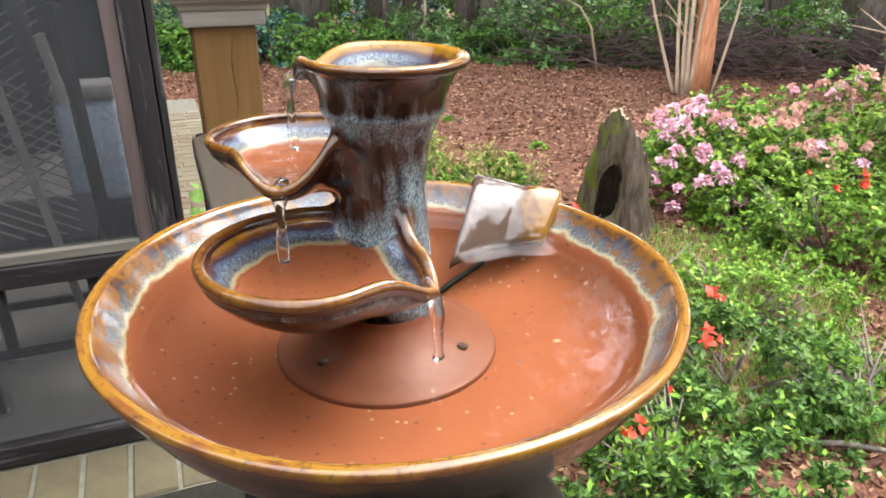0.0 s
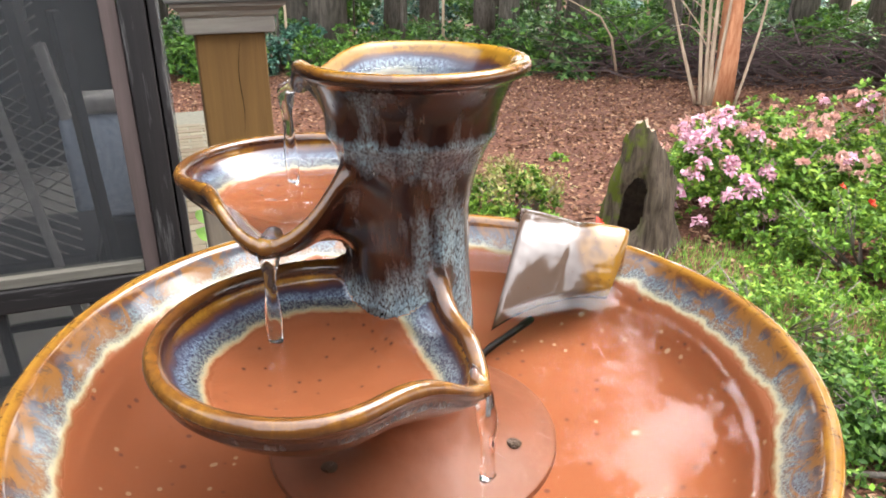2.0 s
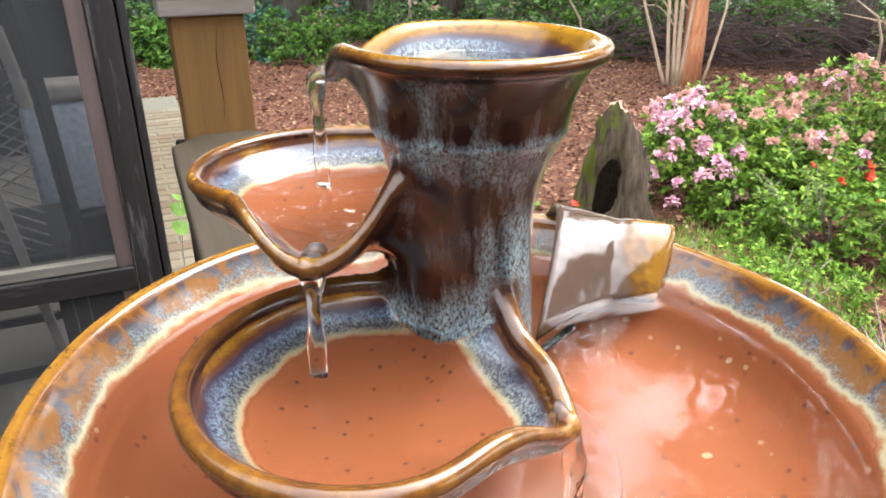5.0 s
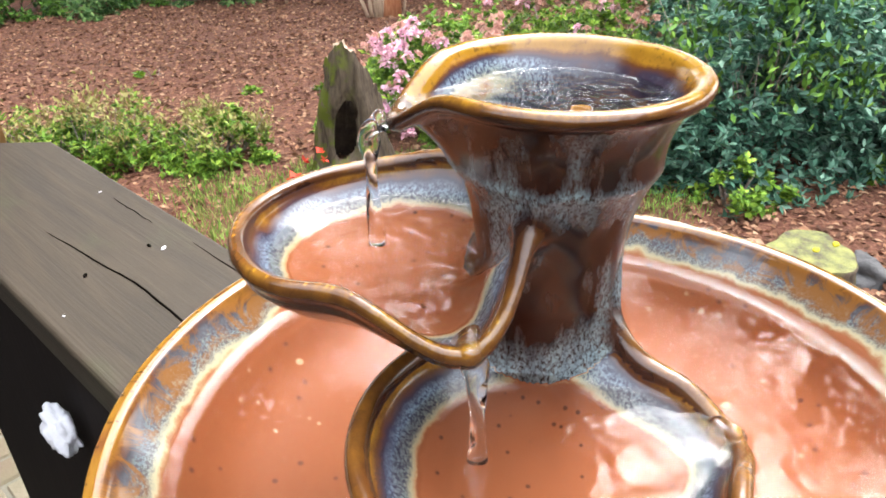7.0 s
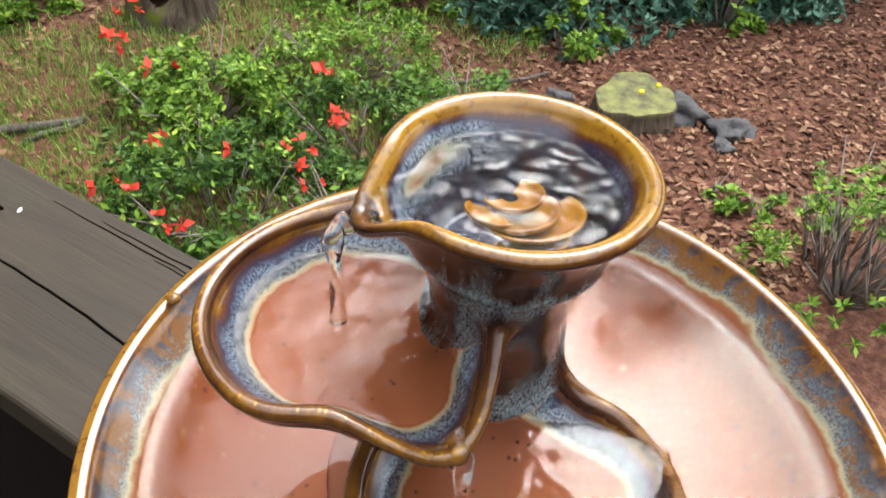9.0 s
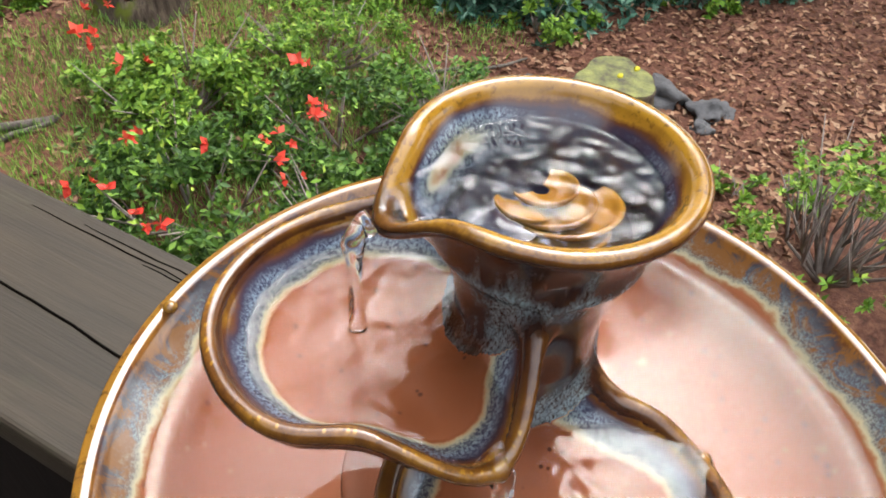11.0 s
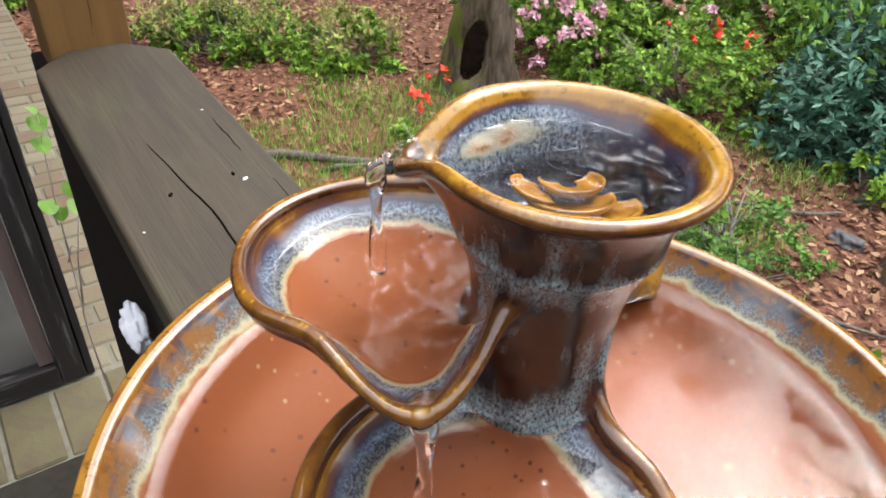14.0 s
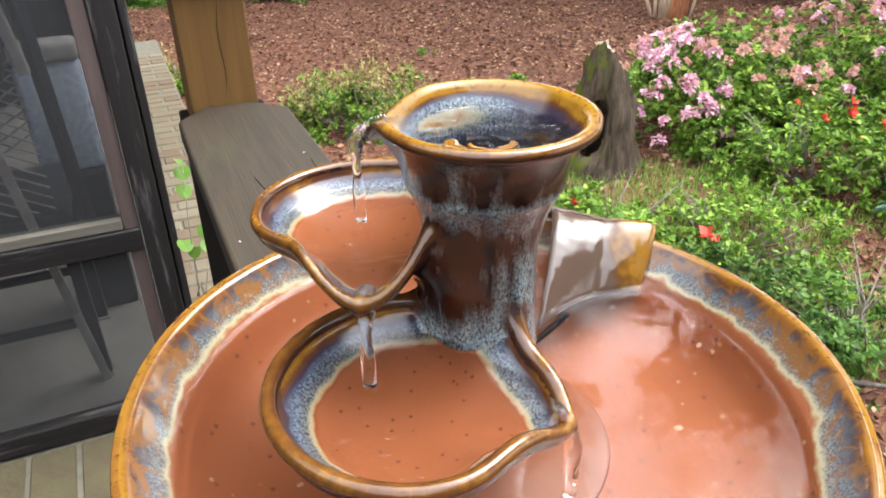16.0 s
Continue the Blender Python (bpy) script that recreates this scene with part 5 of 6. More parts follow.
def build_bushes():
    red = [bloom_mesh("flower", 0.095, PETAL_RED, k, 1) for k in (1, 2)]
    pink = [bloom_mesh("flower", 0.082, PETAL_PINK, k, 10) for k in (3, 4, 5)]
    salmon = [bloom_mesh("flower", 0.072, PETAL_SALMON, k, 8) for k in (6, 7, 8)]
    rng = np.random.default_rng(21)
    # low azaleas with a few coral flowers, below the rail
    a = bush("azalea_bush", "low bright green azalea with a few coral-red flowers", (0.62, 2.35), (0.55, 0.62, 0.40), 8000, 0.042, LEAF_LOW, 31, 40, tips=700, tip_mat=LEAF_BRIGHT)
    place_blooms(a, red, PETAL_RED, [(1.02, 2.21, -1.47, 0.8), (0.89, 2.08, -1.46, 1.0), (0.91, 2.22, -1.45, 0.6), (0.75, 2.28, -1.43, 0.8), (0.49, 2.54, -1.44, 0.9), (0.30, 2.24, -1.47, 0.8), (0.23, 2.39, -1.47, 0.8), (0.39, 2.0, -1.46, 1.0), (0.33, 2.06, -1.48, 0.7)], 0, 1)
    b = bush("azalea_bush", "low bright green azalea with a few coral-red flowers", (0.95, 3.15), (0.52, 0.62, 0.46), 9000, 0.044, LEAF_BRIGHT, 32, 40)
    place_blooms(b, red, PETAL_RED, [(0.73, 3.05, -1.42, 1.1), (0.65, 3.6, -1.50, 1.3), (0.70, 3.55, -1.50, 1.0), (0.77, 3.86, -1.50, 0.9), (0.91, 3.94, -1.50, 0.9)], 0, 2)
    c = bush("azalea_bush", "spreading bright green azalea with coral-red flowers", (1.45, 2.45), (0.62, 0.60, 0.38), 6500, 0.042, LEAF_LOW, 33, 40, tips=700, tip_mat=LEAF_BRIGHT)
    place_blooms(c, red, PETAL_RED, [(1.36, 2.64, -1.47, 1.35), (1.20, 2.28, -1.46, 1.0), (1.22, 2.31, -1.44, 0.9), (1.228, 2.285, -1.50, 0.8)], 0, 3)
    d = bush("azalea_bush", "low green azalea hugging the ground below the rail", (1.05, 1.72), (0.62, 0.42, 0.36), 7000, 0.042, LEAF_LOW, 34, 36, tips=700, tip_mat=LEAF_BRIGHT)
    place_blooms(d, red, PETAL_RED, [(0.768, 1.765, -1.52, 1.0), (0.78, 1.70, -1.53, 0.9), (0.955, 2.036, -1.54, 0.7)], 0, 4)
    bush("azalea_bush", "thin twiggy azalea with sparse light green leaves", (1.85, 3.25), (0.62, 0.55, 0.36), 4500, 0.036, LEAF_BRIGHT, 35, 30, 14)
    bush("azalea_bush", "thin twiggy azalea with sparse light green leaves", (2.05, 2.25), (0.50, 0.50, 0.34), 4000, 0.036, LEAF_MID, 36, 30, 14)
    # the pink azalea behind the stump
    e = bush("pink_azalea_bush", "wide azalea covered in pink and fading salmon blossom", (2.35, 5.2), (0.95, 0.80, 0.80), 15000, 0.062, LEAF_BRIGHT, 41, 60, 16)
    cen, rad = (2.35, 5.2), (0.95, 0.80, 0.80)
    place_blooms(e, pink, PETAL_PINK, dome_spots(40, (2.0, 5.0), (0.42, 0.62, 0.74), rng, lambda v: v[1] < 0.3, 0.1), 0, 5)
    place_blooms(e, salmon, PETAL_SALMON, dome_spots(38, cen, rad, rng, lambda v: v[1] < 0.6, 0.5), 0, 6)
    g = bush("pink_azalea_bush", "broad azalea with fading salmon-pink blossom on top", (3.75, 5.5), (1.15, 0.9, 0.88), 16000, 0.062, LEAF_BRIGHT, 42, 60, 16)
    place_blooms(g, salmon, PETAL_SALMON, dome_spots(66, (3.75, 5.5), (1.15, 0.9, 0.88), rng, lambda v: v[1] < 0.7, 0.45), 0, 7)
    place_blooms(g, pink, PETAL_PINK, dome_spots(16, (3.75, 5.5), (1.1, 0.9, 0.86), rng, lambda v: v[1] < 0.4, 0.4), 0, 8)
    h = bush("azalea_bush", "leafy light green azalea with coral-red flowers at its tips", (2.75, 4.05), (0.72, 0.62, 0.58), 10000, 0.048, LEAF_BRIGHT, 43, 46, 14)
    place_blooms(h, red, PETAL_RED, [(2.75, 4.02, -1.28, 1.3), (2.80, 4.05, -1.33, 1.0), (2.45, 4.1, -1.27, 0.7), (2.60, 4.0, -1.36, 0.9), (2.95, 3.9, -1.38, 0.9), (2.72, 3.75, -1.42, 0.8), (3.1, 4.0, -1.35, 0.8)], 0, 9)
    bush("azalea_bush", "leafy green azalea beside the stump", (2.25, 4.5), (0.36, 0.36, 0.40), 5000, 0.046, LEAF_BRIGHT, 44, 34, 10)
    # dark evergreen
    bush("evergreen_shrub", "tall dense shrub with dark blue-green leaves", (4.0, 3.35), (1.05, 0.80, 1.25), 26000, 0.078, LEAF_DARK, 51, 110, 14, 0.38, 3500, LEAF_MID)
    bush("evergreen_shrub", "tall dense shrub with dark blue-green leaves", (5.3, 2.9), (0.95, 0.80, 1.35), 22000, 0.078, LEAF_DARK, 52, 80, 12, 0.38)
    bush("evergreen_shrub", "dense dark shrub behind the blossom", (5.3, 4.6), (1.1, 0.9, 1.3), 20000, 0.07, LEAF_DARK, 53, 70, 12, 0.38)
    bush("sucker_shoots", "yellow-green shoots at the shrub's edge", (4.55, 2.45), (0.30, 0.28, 0.95), 1300, 0.06, LEAF_BRIGHT, 54, 22, 8, 0.6)
    bush("sucker_shoots", "small green shoots at the shrub's foot", (3.35, 2.75), (0.35, 0.30, 0.30), 1200, 0.05, LEAF_BRIGHT, 55, 16, 6, 0.6)
    # low nandina in the leaf bed
    bush("nandina_bush", "low green nandina with russet new growth", (-0.45, 5.35), (0.66, 0.45, 0.46), 9000, 0.05, LEAF_BRIGHT, 61, 46, 16, 0.4, 2600, LEAF_TIP)
    bush("nandina_bush", "low green nandina with russet new growth", (0.45, 5.0), (0.42, 0.36, 0.36), 5000, 0.05, LEAF_BRIGHT, 62, 30, 12, 0.4, 1300, LEAF_TIP)
    bush("nandina_bush", "small green nandina clump at the path's edge", (-2.35, 6.3), (0.30, 0.30, 0.35), 2000, 0.05, LEAF_BRIGHT, 63, 20, 8, 0.4, 500, LEAF_TIP)
    # twiggy plant near the corner of the bed
    bush("twiggy_shrub", "sparse yellow-green shrub with many upright stems", (2.62, 0.42), (0.45, 0.50, 0.66), 2600, 0.040, LEAF_BRIGHT, 64, 26, 26)
    for k, (x, y, s) in enumerate(((2.78, 1.12, 0.16), (2.90, 0.90, 0.14), (3.09, 0.79, 0.15), (2.5, 1.45, 0.10), (1.6, 6.3, 0.14), (0.2, 7.6, 0.13), (1.0, 6.6, 0.12), (2.2, 1.5, 0.10))):
        bush("garden_seedling", "small bright green seedling in the leaf litter", (x, y), (s, s, s * 0.7), 90, 0.06, LEAF_BRIGHT, 70 + k, 7, 4, 0.6)


def build_stump():
    """Broken hollow stump: a leaning shell that runs up to a slanting point."""
    t = thing("hollow_stump", "grey hollow broken tree stump with green moss and a pointed top", "stump", pose(1.27, 4.45, GARDEN))
    n, m = 96, 60
    def wall(a, s, side):
        ca, sa = math.cos(a), math.sin(a)
        top = 0.50 + 0.47 * (0.5 + 0.5 * math.cos(a - radians(230))) ** 1.3 + 0.015 * math.sin(11 * a) + 0.01 * math.sin(23 * a)
        z = top * s
        r = 0.215 * (1 - 0.16 * s) * (1 + 0.06 * math.sin(3 * a + 1) + 0.04 * math.sin(7 * a)) + 0.05 * math.exp(-z * 9)
        r *= 1 - 0.44 * (z / 0.98) ** 2.2
        # the mouth of the hollow faces the walk, with a rounded fold of wood beside it
        w = (a - radians(246) + math.pi) % (2 * math.pi) - math.pi
        w += 0.10 * noise.noise(Vector((z * 9, 3, 1)))
        mouth = math.exp(-((w + 0.12) / 0.46) ** 2) * math.exp(-((z - 0.39 - 0.12 * w) / 0.21) ** 4)
        f = (a - radians(287) + math.pi) % (2 * math.pi) - math.pi
        r += 0.030 * math.exp(-(f / 0.22) ** 2) * math.exp(-((z - 0.5) / 0.3) ** 2) * (side == 0)
        r -= 0.05 if side else 0.05 * min(1.0, mouth / 0.45)
        r += 0.024 * noise.noise(Vector((ca * 2.2, sa * 2.2, z * 5))) + 0.010 * noise.noise(Vector((ca * 7, sa * 7, z * 4)))
        return (1.22 * r * ca - 0.02 * z + 0.03, 1.15 * r * sa - 0.10 * z, 0.97 * z - 0.03 * (s == 0)), mouth
    shells = []
    for side in (0, 1):
        vs, fs, moss, hole = [], [], [], []
        for j in range(m + 1):
            for i in range(n):
                a = 2 * math.pi * i / n
                p, mouth = wall(a, j / m, side)
                vs.append(p)
                hole.append(mouth)
                moss.append(max(0.0, math.cos(a - radians(190)) - 0.2) * 1.8)
        for j in range(m):
            for i in range(n):
                a, b = j * n + i, j * n + (i + 1) % n
                if max(hole[a], hole[b], hole[a + n], hole[b + n]) > 0.5:
                    continue
                fs.append((a, b, b + n, a + n) if side == 0 else (a, a + n, b + n, b))
        shells.append((vs, fs, moss))
    vs, fs, moss = shells[0]
    me = data_mesh("shell", vs, fs, STUMPBARK, True)
    set_attribute(me, "moss", moss)
    part("shell", me, STUMPBARK, t, "weathered grey-brown shell of wood with moss")
    vs, fs, moss = shells[1]
    part("hollow", data_mesh("hollow", vs, fs, STUMPHOLE, True), STUMPHOLE, t, "dark rotten hollow")
    rim = shells[0][0][m * n:] + shells[1][0][m * n:]
    fs = [(i, (i + 1) % n, n + (i + 1) % n, n + i) for i in range(n)]
    part("torn_edge", data_mesh("torn_edge", rim, fs, TORNWOOD, True), TORNWOOD, t, "pale torn edge of wood")


def build_rocks_and_logs():
    t = thing("cut_stump", "low sawn tree stump with a mossy top and yellow fungus", "stump", pose(3.02, 1.98, GARDEN, 0, 0, 20))
    n = 40
    vs, fs = [], []
    prof = ((0.285, -0.02), (0.265, 0.03), (0.255, 0.08), (0.260, 0.105), (0.250, 0.113))
    for r, z in prof:
        for i in range(n):
            a = 2 * math.pi * i / n
            rr = r * (1 + 0.10 * math.sin(3 * a) + 0.05 * math.sin(7 * a + 1)) + (0.01 * noise.noise(Vector((math.cos(a) * 3, math.sin(a) * 3, z * 9))))
            vs.append((rr * math.cos(a) * 1.05, rr * math.sin(a) * 0.85, z))
    for j in range(len(prof) - 1):
        for i in range(n):
            fs.append((j * n + i, j * n + (i + 1) % n, (j + 1) * n + (i + 1) % n, (j + 1) * n + i))
    me = data_mesh("bark", vs, fs, STUMPBARK, True)
    set_attribute(me, "moss", [0.4] * len(vs))
    part("bark", me, STUMPBARK, t)
    top = vs[-n:]
    part("sawn_top", data_mesh("sawn_top", top + [(0, 0, 0.117)], [(n, i, (i + 1) % n) for i in range(n)], CUTWOOD, True), CUTWOOD, t, "yellow-green mossy sawn face")
    for x, y in ((0.04, -0.02), (0.175, -0.075)):
        bm = bmesh.new()
        bmesh.ops.create_icosphere(bm, subdivisions=2, radius=0.030, matrix=Matrix.Translation((x, y, 0.120)) @ Matrix.Diagonal((1, 0.6, 0.3, 1)))
        for v in bm.verts:
            v.co += Vector((0.006 * noise.noise(v.co * 60), 0.006 * noise.noise(v.co * 50), 0))
        part("fungus", bm, FUNGUS, t, "bright yellow fungus", True)
    rr = random.Random(12)
    for x, y, sx, sy, sz in ((3.24, 1.80, 0.15, 0.10, 0.09), (3.36, 1.52, 0.10, 0.13, 0.07), (3.18, 1.45, 0.06, 0.05, 0.04), (2.75, 2.3, 0.08, 0.06, 0.05)):
        bm = bmesh.new()
        bmesh.ops.create_icosphere(bm, subdivisions=4, radius=1)
        o = Vector((rr.uniform(0, 9), rr.uniform(0, 9), 0))
        for v in bm.verts:
            k = 1 + 0.55 * noise.noise(v.co * 1.5 + o) + 0.22 * noise.noise(v.co * 4 + o) + 0.08 * noise.noise(v.co * 10 + o)
            v.co = Vector((v.co.x * sx, v.co.y * sy, v.co.z * sz)) * k
        solid("field_stone", bm, ROCK, "dark grey rough stone half sunk in leaf litter", "stone", pose(x, y, ground_height(x, y) + sz * 0.25, 0, 0, rr.uniform(0, 180)), group="stones by the sawn stump", smooth=True)
    for k, (pts, r) in enumerate(((((-0.30, 3.62, 0.03), (0.05, 3.56, 0.035), (0.42, 3.45, 0.03)), 0.028), (((0.10, 3.40, 0.02), (0.30, 3.42, 0.03), (0.46, 3.50, 0.02)), 0.015), (((1.55, 2.0, 0.05), (2.0, 1.9, 0.06), (2.4, 1.6, 0.03)), 0.012),
                                  (((2.3, 2.75, 0.02), (2.55, 2.6, 0.03), (2.9, 2.55, 0.02)), 0.012))):
        p = [Vector((x, y, GARDEN + z)) for x, y, z in pts]
        p = [p[0], p[0].lerp(p[1], 0.5) + Vector((0, 0.02, 0.005)), p[1], p[1].lerp(p[2], 0.5) + Vector((0.01, -0.02, 0.0)), p[2]]
        solid("fallen_branch", tube("fallen_branch", p, [r, r * 1.05, r * 0.95, r * 0.85, r * 0.6], BARK, 9, 0.12, rr), BARK, "brown fallen branch lying on the grass", "branch", group="fallen branches")


def build_trees():
    # crape myrtle with pale suckers
    t = thing("crape_myrtle", "orange-barked crape myrtle with a clump of pale bare stems", "tree", pose(3.36, 9.25, GARDEN))
    rr = random.Random(14)
    trunk = [(0.12, 0, -0.1), (0.13, 0.0, 0.6), (0.11, 0.03, 1.3), (0.15, 0.05, 2.2), (0.1, 0.1, 3.6), (0.2, 0.1, 5.2)]
    part("trunk", tube("trunk", trunk, [0.16, 0.135, 0.125, 0.115, 0.09, 0.05], CRAPE, 16, 0.05, rr), CRAPE, t, "smooth orange trunk")
    for bx, tx, ty, h, r in ((-0.10, -0.25, 0.0, 3.6, 0.045), (-0.16, -0.55, -0.1, 3.4, 0.04), (-0.05, -0.15, -0.2, 3.8, 0.05), (-0.20, -1.3, -0.2, 2.6, 0.035), (0.28, 0.75, -0.1, 3.0, 0.03), (-0.02, 0.05, -0.25, 3.2, 0.04)):
        p = [(bx, -0.05, -0.05), (bx + (tx - bx) * 0.3 + rr.uniform(-.05, .05), ty * 0.4, h * 0.33), (bx + (tx - bx) * 0.65 + rr.uniform(-.06, .06), ty * 0.8, h * 0.66), (tx, ty, h)]
        part("stem", tube("stem", [tuple(q) for q in rings(p, 4)], np.linspace(r * 0.7, r * 0.2, 13), PALESTEM, 8, 0.08, rr), PALESTEM, t, "pale bare stem")
    for k in range(16):
        # thin side shoots that arch outwards and fork
        a, z, L = rr.uniform(0, 2 * math.pi), rr.uniform(0.5, 2.3), rr.uniform(0.7, 1.7)
        s0 = Vector((rr.uniform(-0.15, 0.15), 0, z))
        e = s0 + Vector((math.cos(a) * L, math.sin(a) * L * 0.5, L * rr.uniform(0.15, 0.8)))
        m = s0.lerp(e, 0.5) + Vector((rr.uniform(-0.1, 0.1), 0, 0.18))
        q = [s0, s0.lerp(m, 0.5) + Vector((0, 0, 0.05)), m, e]
        part("shoot", tube("shoot", [tuple(w) for w in rings(q, 4)], np.linspace(0.013, 0.003, 13), PALESTEM, 5, 0.1, rr), PALESTEM, t)
        q = [m, m.lerp(e, 0.5) + Vector((0.1, 0, 0.16)), e + Vector((rr.uniform(-0.2, 0.3), 0, 0.4))]
        part("shoot", tube("shoot", q, [0.007, 0.005, 0.002], PALESTEM, 5, 0.1, rr), PALESTEM, t)
    rng = np.random.default_rng(77)
    p, o = clump_points(5000, (2.0, 1.8, 1.5), rng, 40, 0.25, -0.5)
    part("crown", leaves_mesh("crown", p + np.array([0, 0, 5.2]), o, 0.10, LEAF_WOOD, rng), LEAF_WOOD, t)
    # the wood behind: three kinds of tree, set out in a loose belt
    kinds = []
    for k in range(3):
        rng = np.random.default_rng(100 + k)
        h = (12.5, 15.0, 10.5)[k]
        tr = thing("forest_tree", "tall slim forest tree in thin spring leaf", "tree", pose(0, 0, 0), "trees of the wood")
        pts = [(0, 0, -0.2), (0.05, 0.02, h * 0.2), (-0.08, 0.08, h * 0.45), (0.08, -0.05, h * 0.7), (0, 0, h * 0.95)]
        part("trunk", tube("trunk", pts, [0.24, 0.19, 0.16, 0.11, 0.03], BARK, 12, 0.06, rr), BARK, tr)
        pieces = []
        cents = []
        for j in range(16):
            z = h * rng.uniform(0.35, 0.95)
            a = rng.uniform(0, 2 * math.pi)
            L = h * 0.26 * (1.15 - z / h) + 0.6
            e = Vector((math.cos(a) * L, math.sin(a) * L, z + L * 0.45))
            s = Vector((0, 0, z))
            pieces.append(tube_data([s, s.lerp(e, 0.5) + Vector((0, 0, 0.15)), e], [0.06, 0.04, 0.012], 5))
            cents += [np.array(e), np.array(s.lerp(e, 0.6))]
        v, q = merge(pieces)
        part("limbs", data_mesh("limbs", v, q, BARK, True), BARK, tr)
        C = np.array(cents)
        nl = (14000, 5000, 5000)[k]
        sp = (0.60, 0.34, 0.36)[k]
        kk = rng.integers(0, len(C), nl)
        p = C[kk] + rng.normal(0, 1, (nl, 3)) * np.array([sp, sp, sp * 0.7])
        part("crown", leaves_mesh("crown", p, rng.normal(0, 1, p.shape), (0.20, 0.12, 0.13)[k], LEAF_WOOD, rng, 0.65), LEAF_WOOD, tr)
        kinds.append(tr)
    rng = np.random.default_rng(140)
    # added tree: its crown stays out of view and masks reflected sky
    oak = thing("leafy_tree", "tall broad leafy tree, added to block sky from the water's reflection", "tree", pose(-5.0, 15.5, GARDEN), "leafy trees of the wood")
    part("trunk", tube("trunk", [(0, 0, -0.2), (0.1, 0, 5), (-0.1, 0.1, 10), (0.1, -0.1, 16), (0, 0, 22)], [0.30, 0.25, 0.21, 0.15, 0.04], BARK, 12, 0.06, rr), BARK, oak)
    pieces, cents = [], []
    for j in range(44):
        z, a = rng.uniform(5.5, 20.5), rng.uniform(0, 2 * math.pi)
        L = 3.4 * (1.15 - 0.6 * abs(z - 13) / 9)
        s, e = Vector((0, 0, z)), Vector((math.cos(a) * L, math.sin(a) * L, z + L * 0.5))
        pieces.append(tube_data([s, s.lerp(e, 0.5) + Vector((0, 0, 0.2)), e], [0.08, 0.05, 0.015], 5))
        cents += [np.array(e), np.array(s.lerp(e, 0.55)), np.array(s.lerp(e, 0.8))]
    v, q = merge(pieces)
    part("limbs", data_mesh("limbs", v, q, BARK, True), BARK, oak)
    C = np.array(cents)
    kk = rng.integers(0, len(C), 26000)
    p = C[kk] + rng.normal(0, 1, (26000, 3)) * np.array([0.75, 0.75, 0.55])
    part("crown", leaves_mesh("crown", p, rng.normal(0, 1, p.shape), 0.30, LEAF_WOOD, rng, 0.65), LEAF_WOOD, oak)
    # tall copies keep sky out of the bowl's left-hand reflections
    for k, b in enumerate((-42, -30, -23, -15)):
        d = 15.0 + 2.0 * (k % 2)
        ob = copy_thing(oak, pose(d * math.sin(radians(b)), d * math.cos(radians(b)), GARDEN, 0, 0, 77 * k))
        ob.scale = (1.05, 1.05, 1.05 + 0.10 * (k % 3))
    # copies sized to break up the sky reflected in the water
    for b, d, k in ((3, 15.5, 1.0), (27, 16.5, 0.66), (58, 12.5, 0.45)):
        ob = copy_thing(oak, pose(d * math.sin(radians(b)), d * math.cos(radians(b)), GARDEN, 0, 0, 51 * b))
        ob.scale = (k, k, k)
    spots = [(-9.5, 13), (-6.5, 12.4), (-4.1, 14.2), (-2.3, 12.6), (-0.6, 15.0), (0.9, 13.0), (2.2, 13.6), (4.2, 14.6), (6.0, 12.8), (7.8, 13.8), (9.6, 11.6), (11.2, 9.2), (12.2, 6.4), (12.8, 3.4), (12.4, 0.5), (12.0, -3.0),
             (-12, 10), (-13, 6.5), (-13, 2), (1.6, 17), (5.4, 17.5), (-3, 18), (9.5, 16), (14.5, 8), (15, 3), (-8, 17), (13, 12), (8.6, 9.6), (9.6, 5.6), (10.0, 2.0)]
    spots += [(10.6 * math.sin(radians(b)) * rr.uniform(0.95, 1.2), 10.6 * math.cos(radians(b)) * rr.uniform(1.0, 1.2)) for b in (41, 50, 60)]
    spots.append((6.42, 10.73))
    # unseen trees to the right and behind, added to block sky from the bowl's glaze
    spots += [(d * math.sin(radians(b)), d * math.cos(radians(b))) for b, d in ((63, 12.1), (69, 14.8), (79, 12.6), (84, 16.0), (91, 13.1), (103, 12.0), (107, 15.5), (118, 12.7), (127, 15.0), (133, 12.2), (146, 13.6), (153, 16.0))]
    # extra trees added to darken reflections on the left
    spots += [(14.0 * math.sin(radians(b)), 14.0 * math.cos(radians(b))) for b in (-36, -27, -19, -12, -5, 2)]
    for i, (x, y) in enumerate(spots):
        bearing = math.degrees(math.atan2(x, y))
        leafy = bearing < 5 and i % 3 or bearing > 62
        src = kinds[i % 3] if i < 3 else kinds[0] if leafy else kinds[1 + i % 2]
        # sizes by bearing set how much sky the fountain reflects
        wide = rr.uniform(1.3, 1.55)
        tall = rr.uniform(1.4, 1.75)
        if bearing > -7:
            tall = rr.uniform(0.8, 1.05) if i % 2 == 0 else rr.uniform(0.55, 0.8)
            wide = rr.uniform(0.85, 1.05)
        if bearing > 62:
            tall = wide = rr.uniform(0.45, 0.85)
        if bearing > 84:
            tall, wide = rr.uniform(0.6, 1.2), rr.uniform(0.8, 1.05)
        ob = src if i < 3 else copy_thing(src, Matrix())
        ob.matrix_basis = pose(x, y, ground_height(x, y), 0, 0, rr.uniform(0, 360)) @ Matrix.Diagonal((wide, wide, tall, 1))


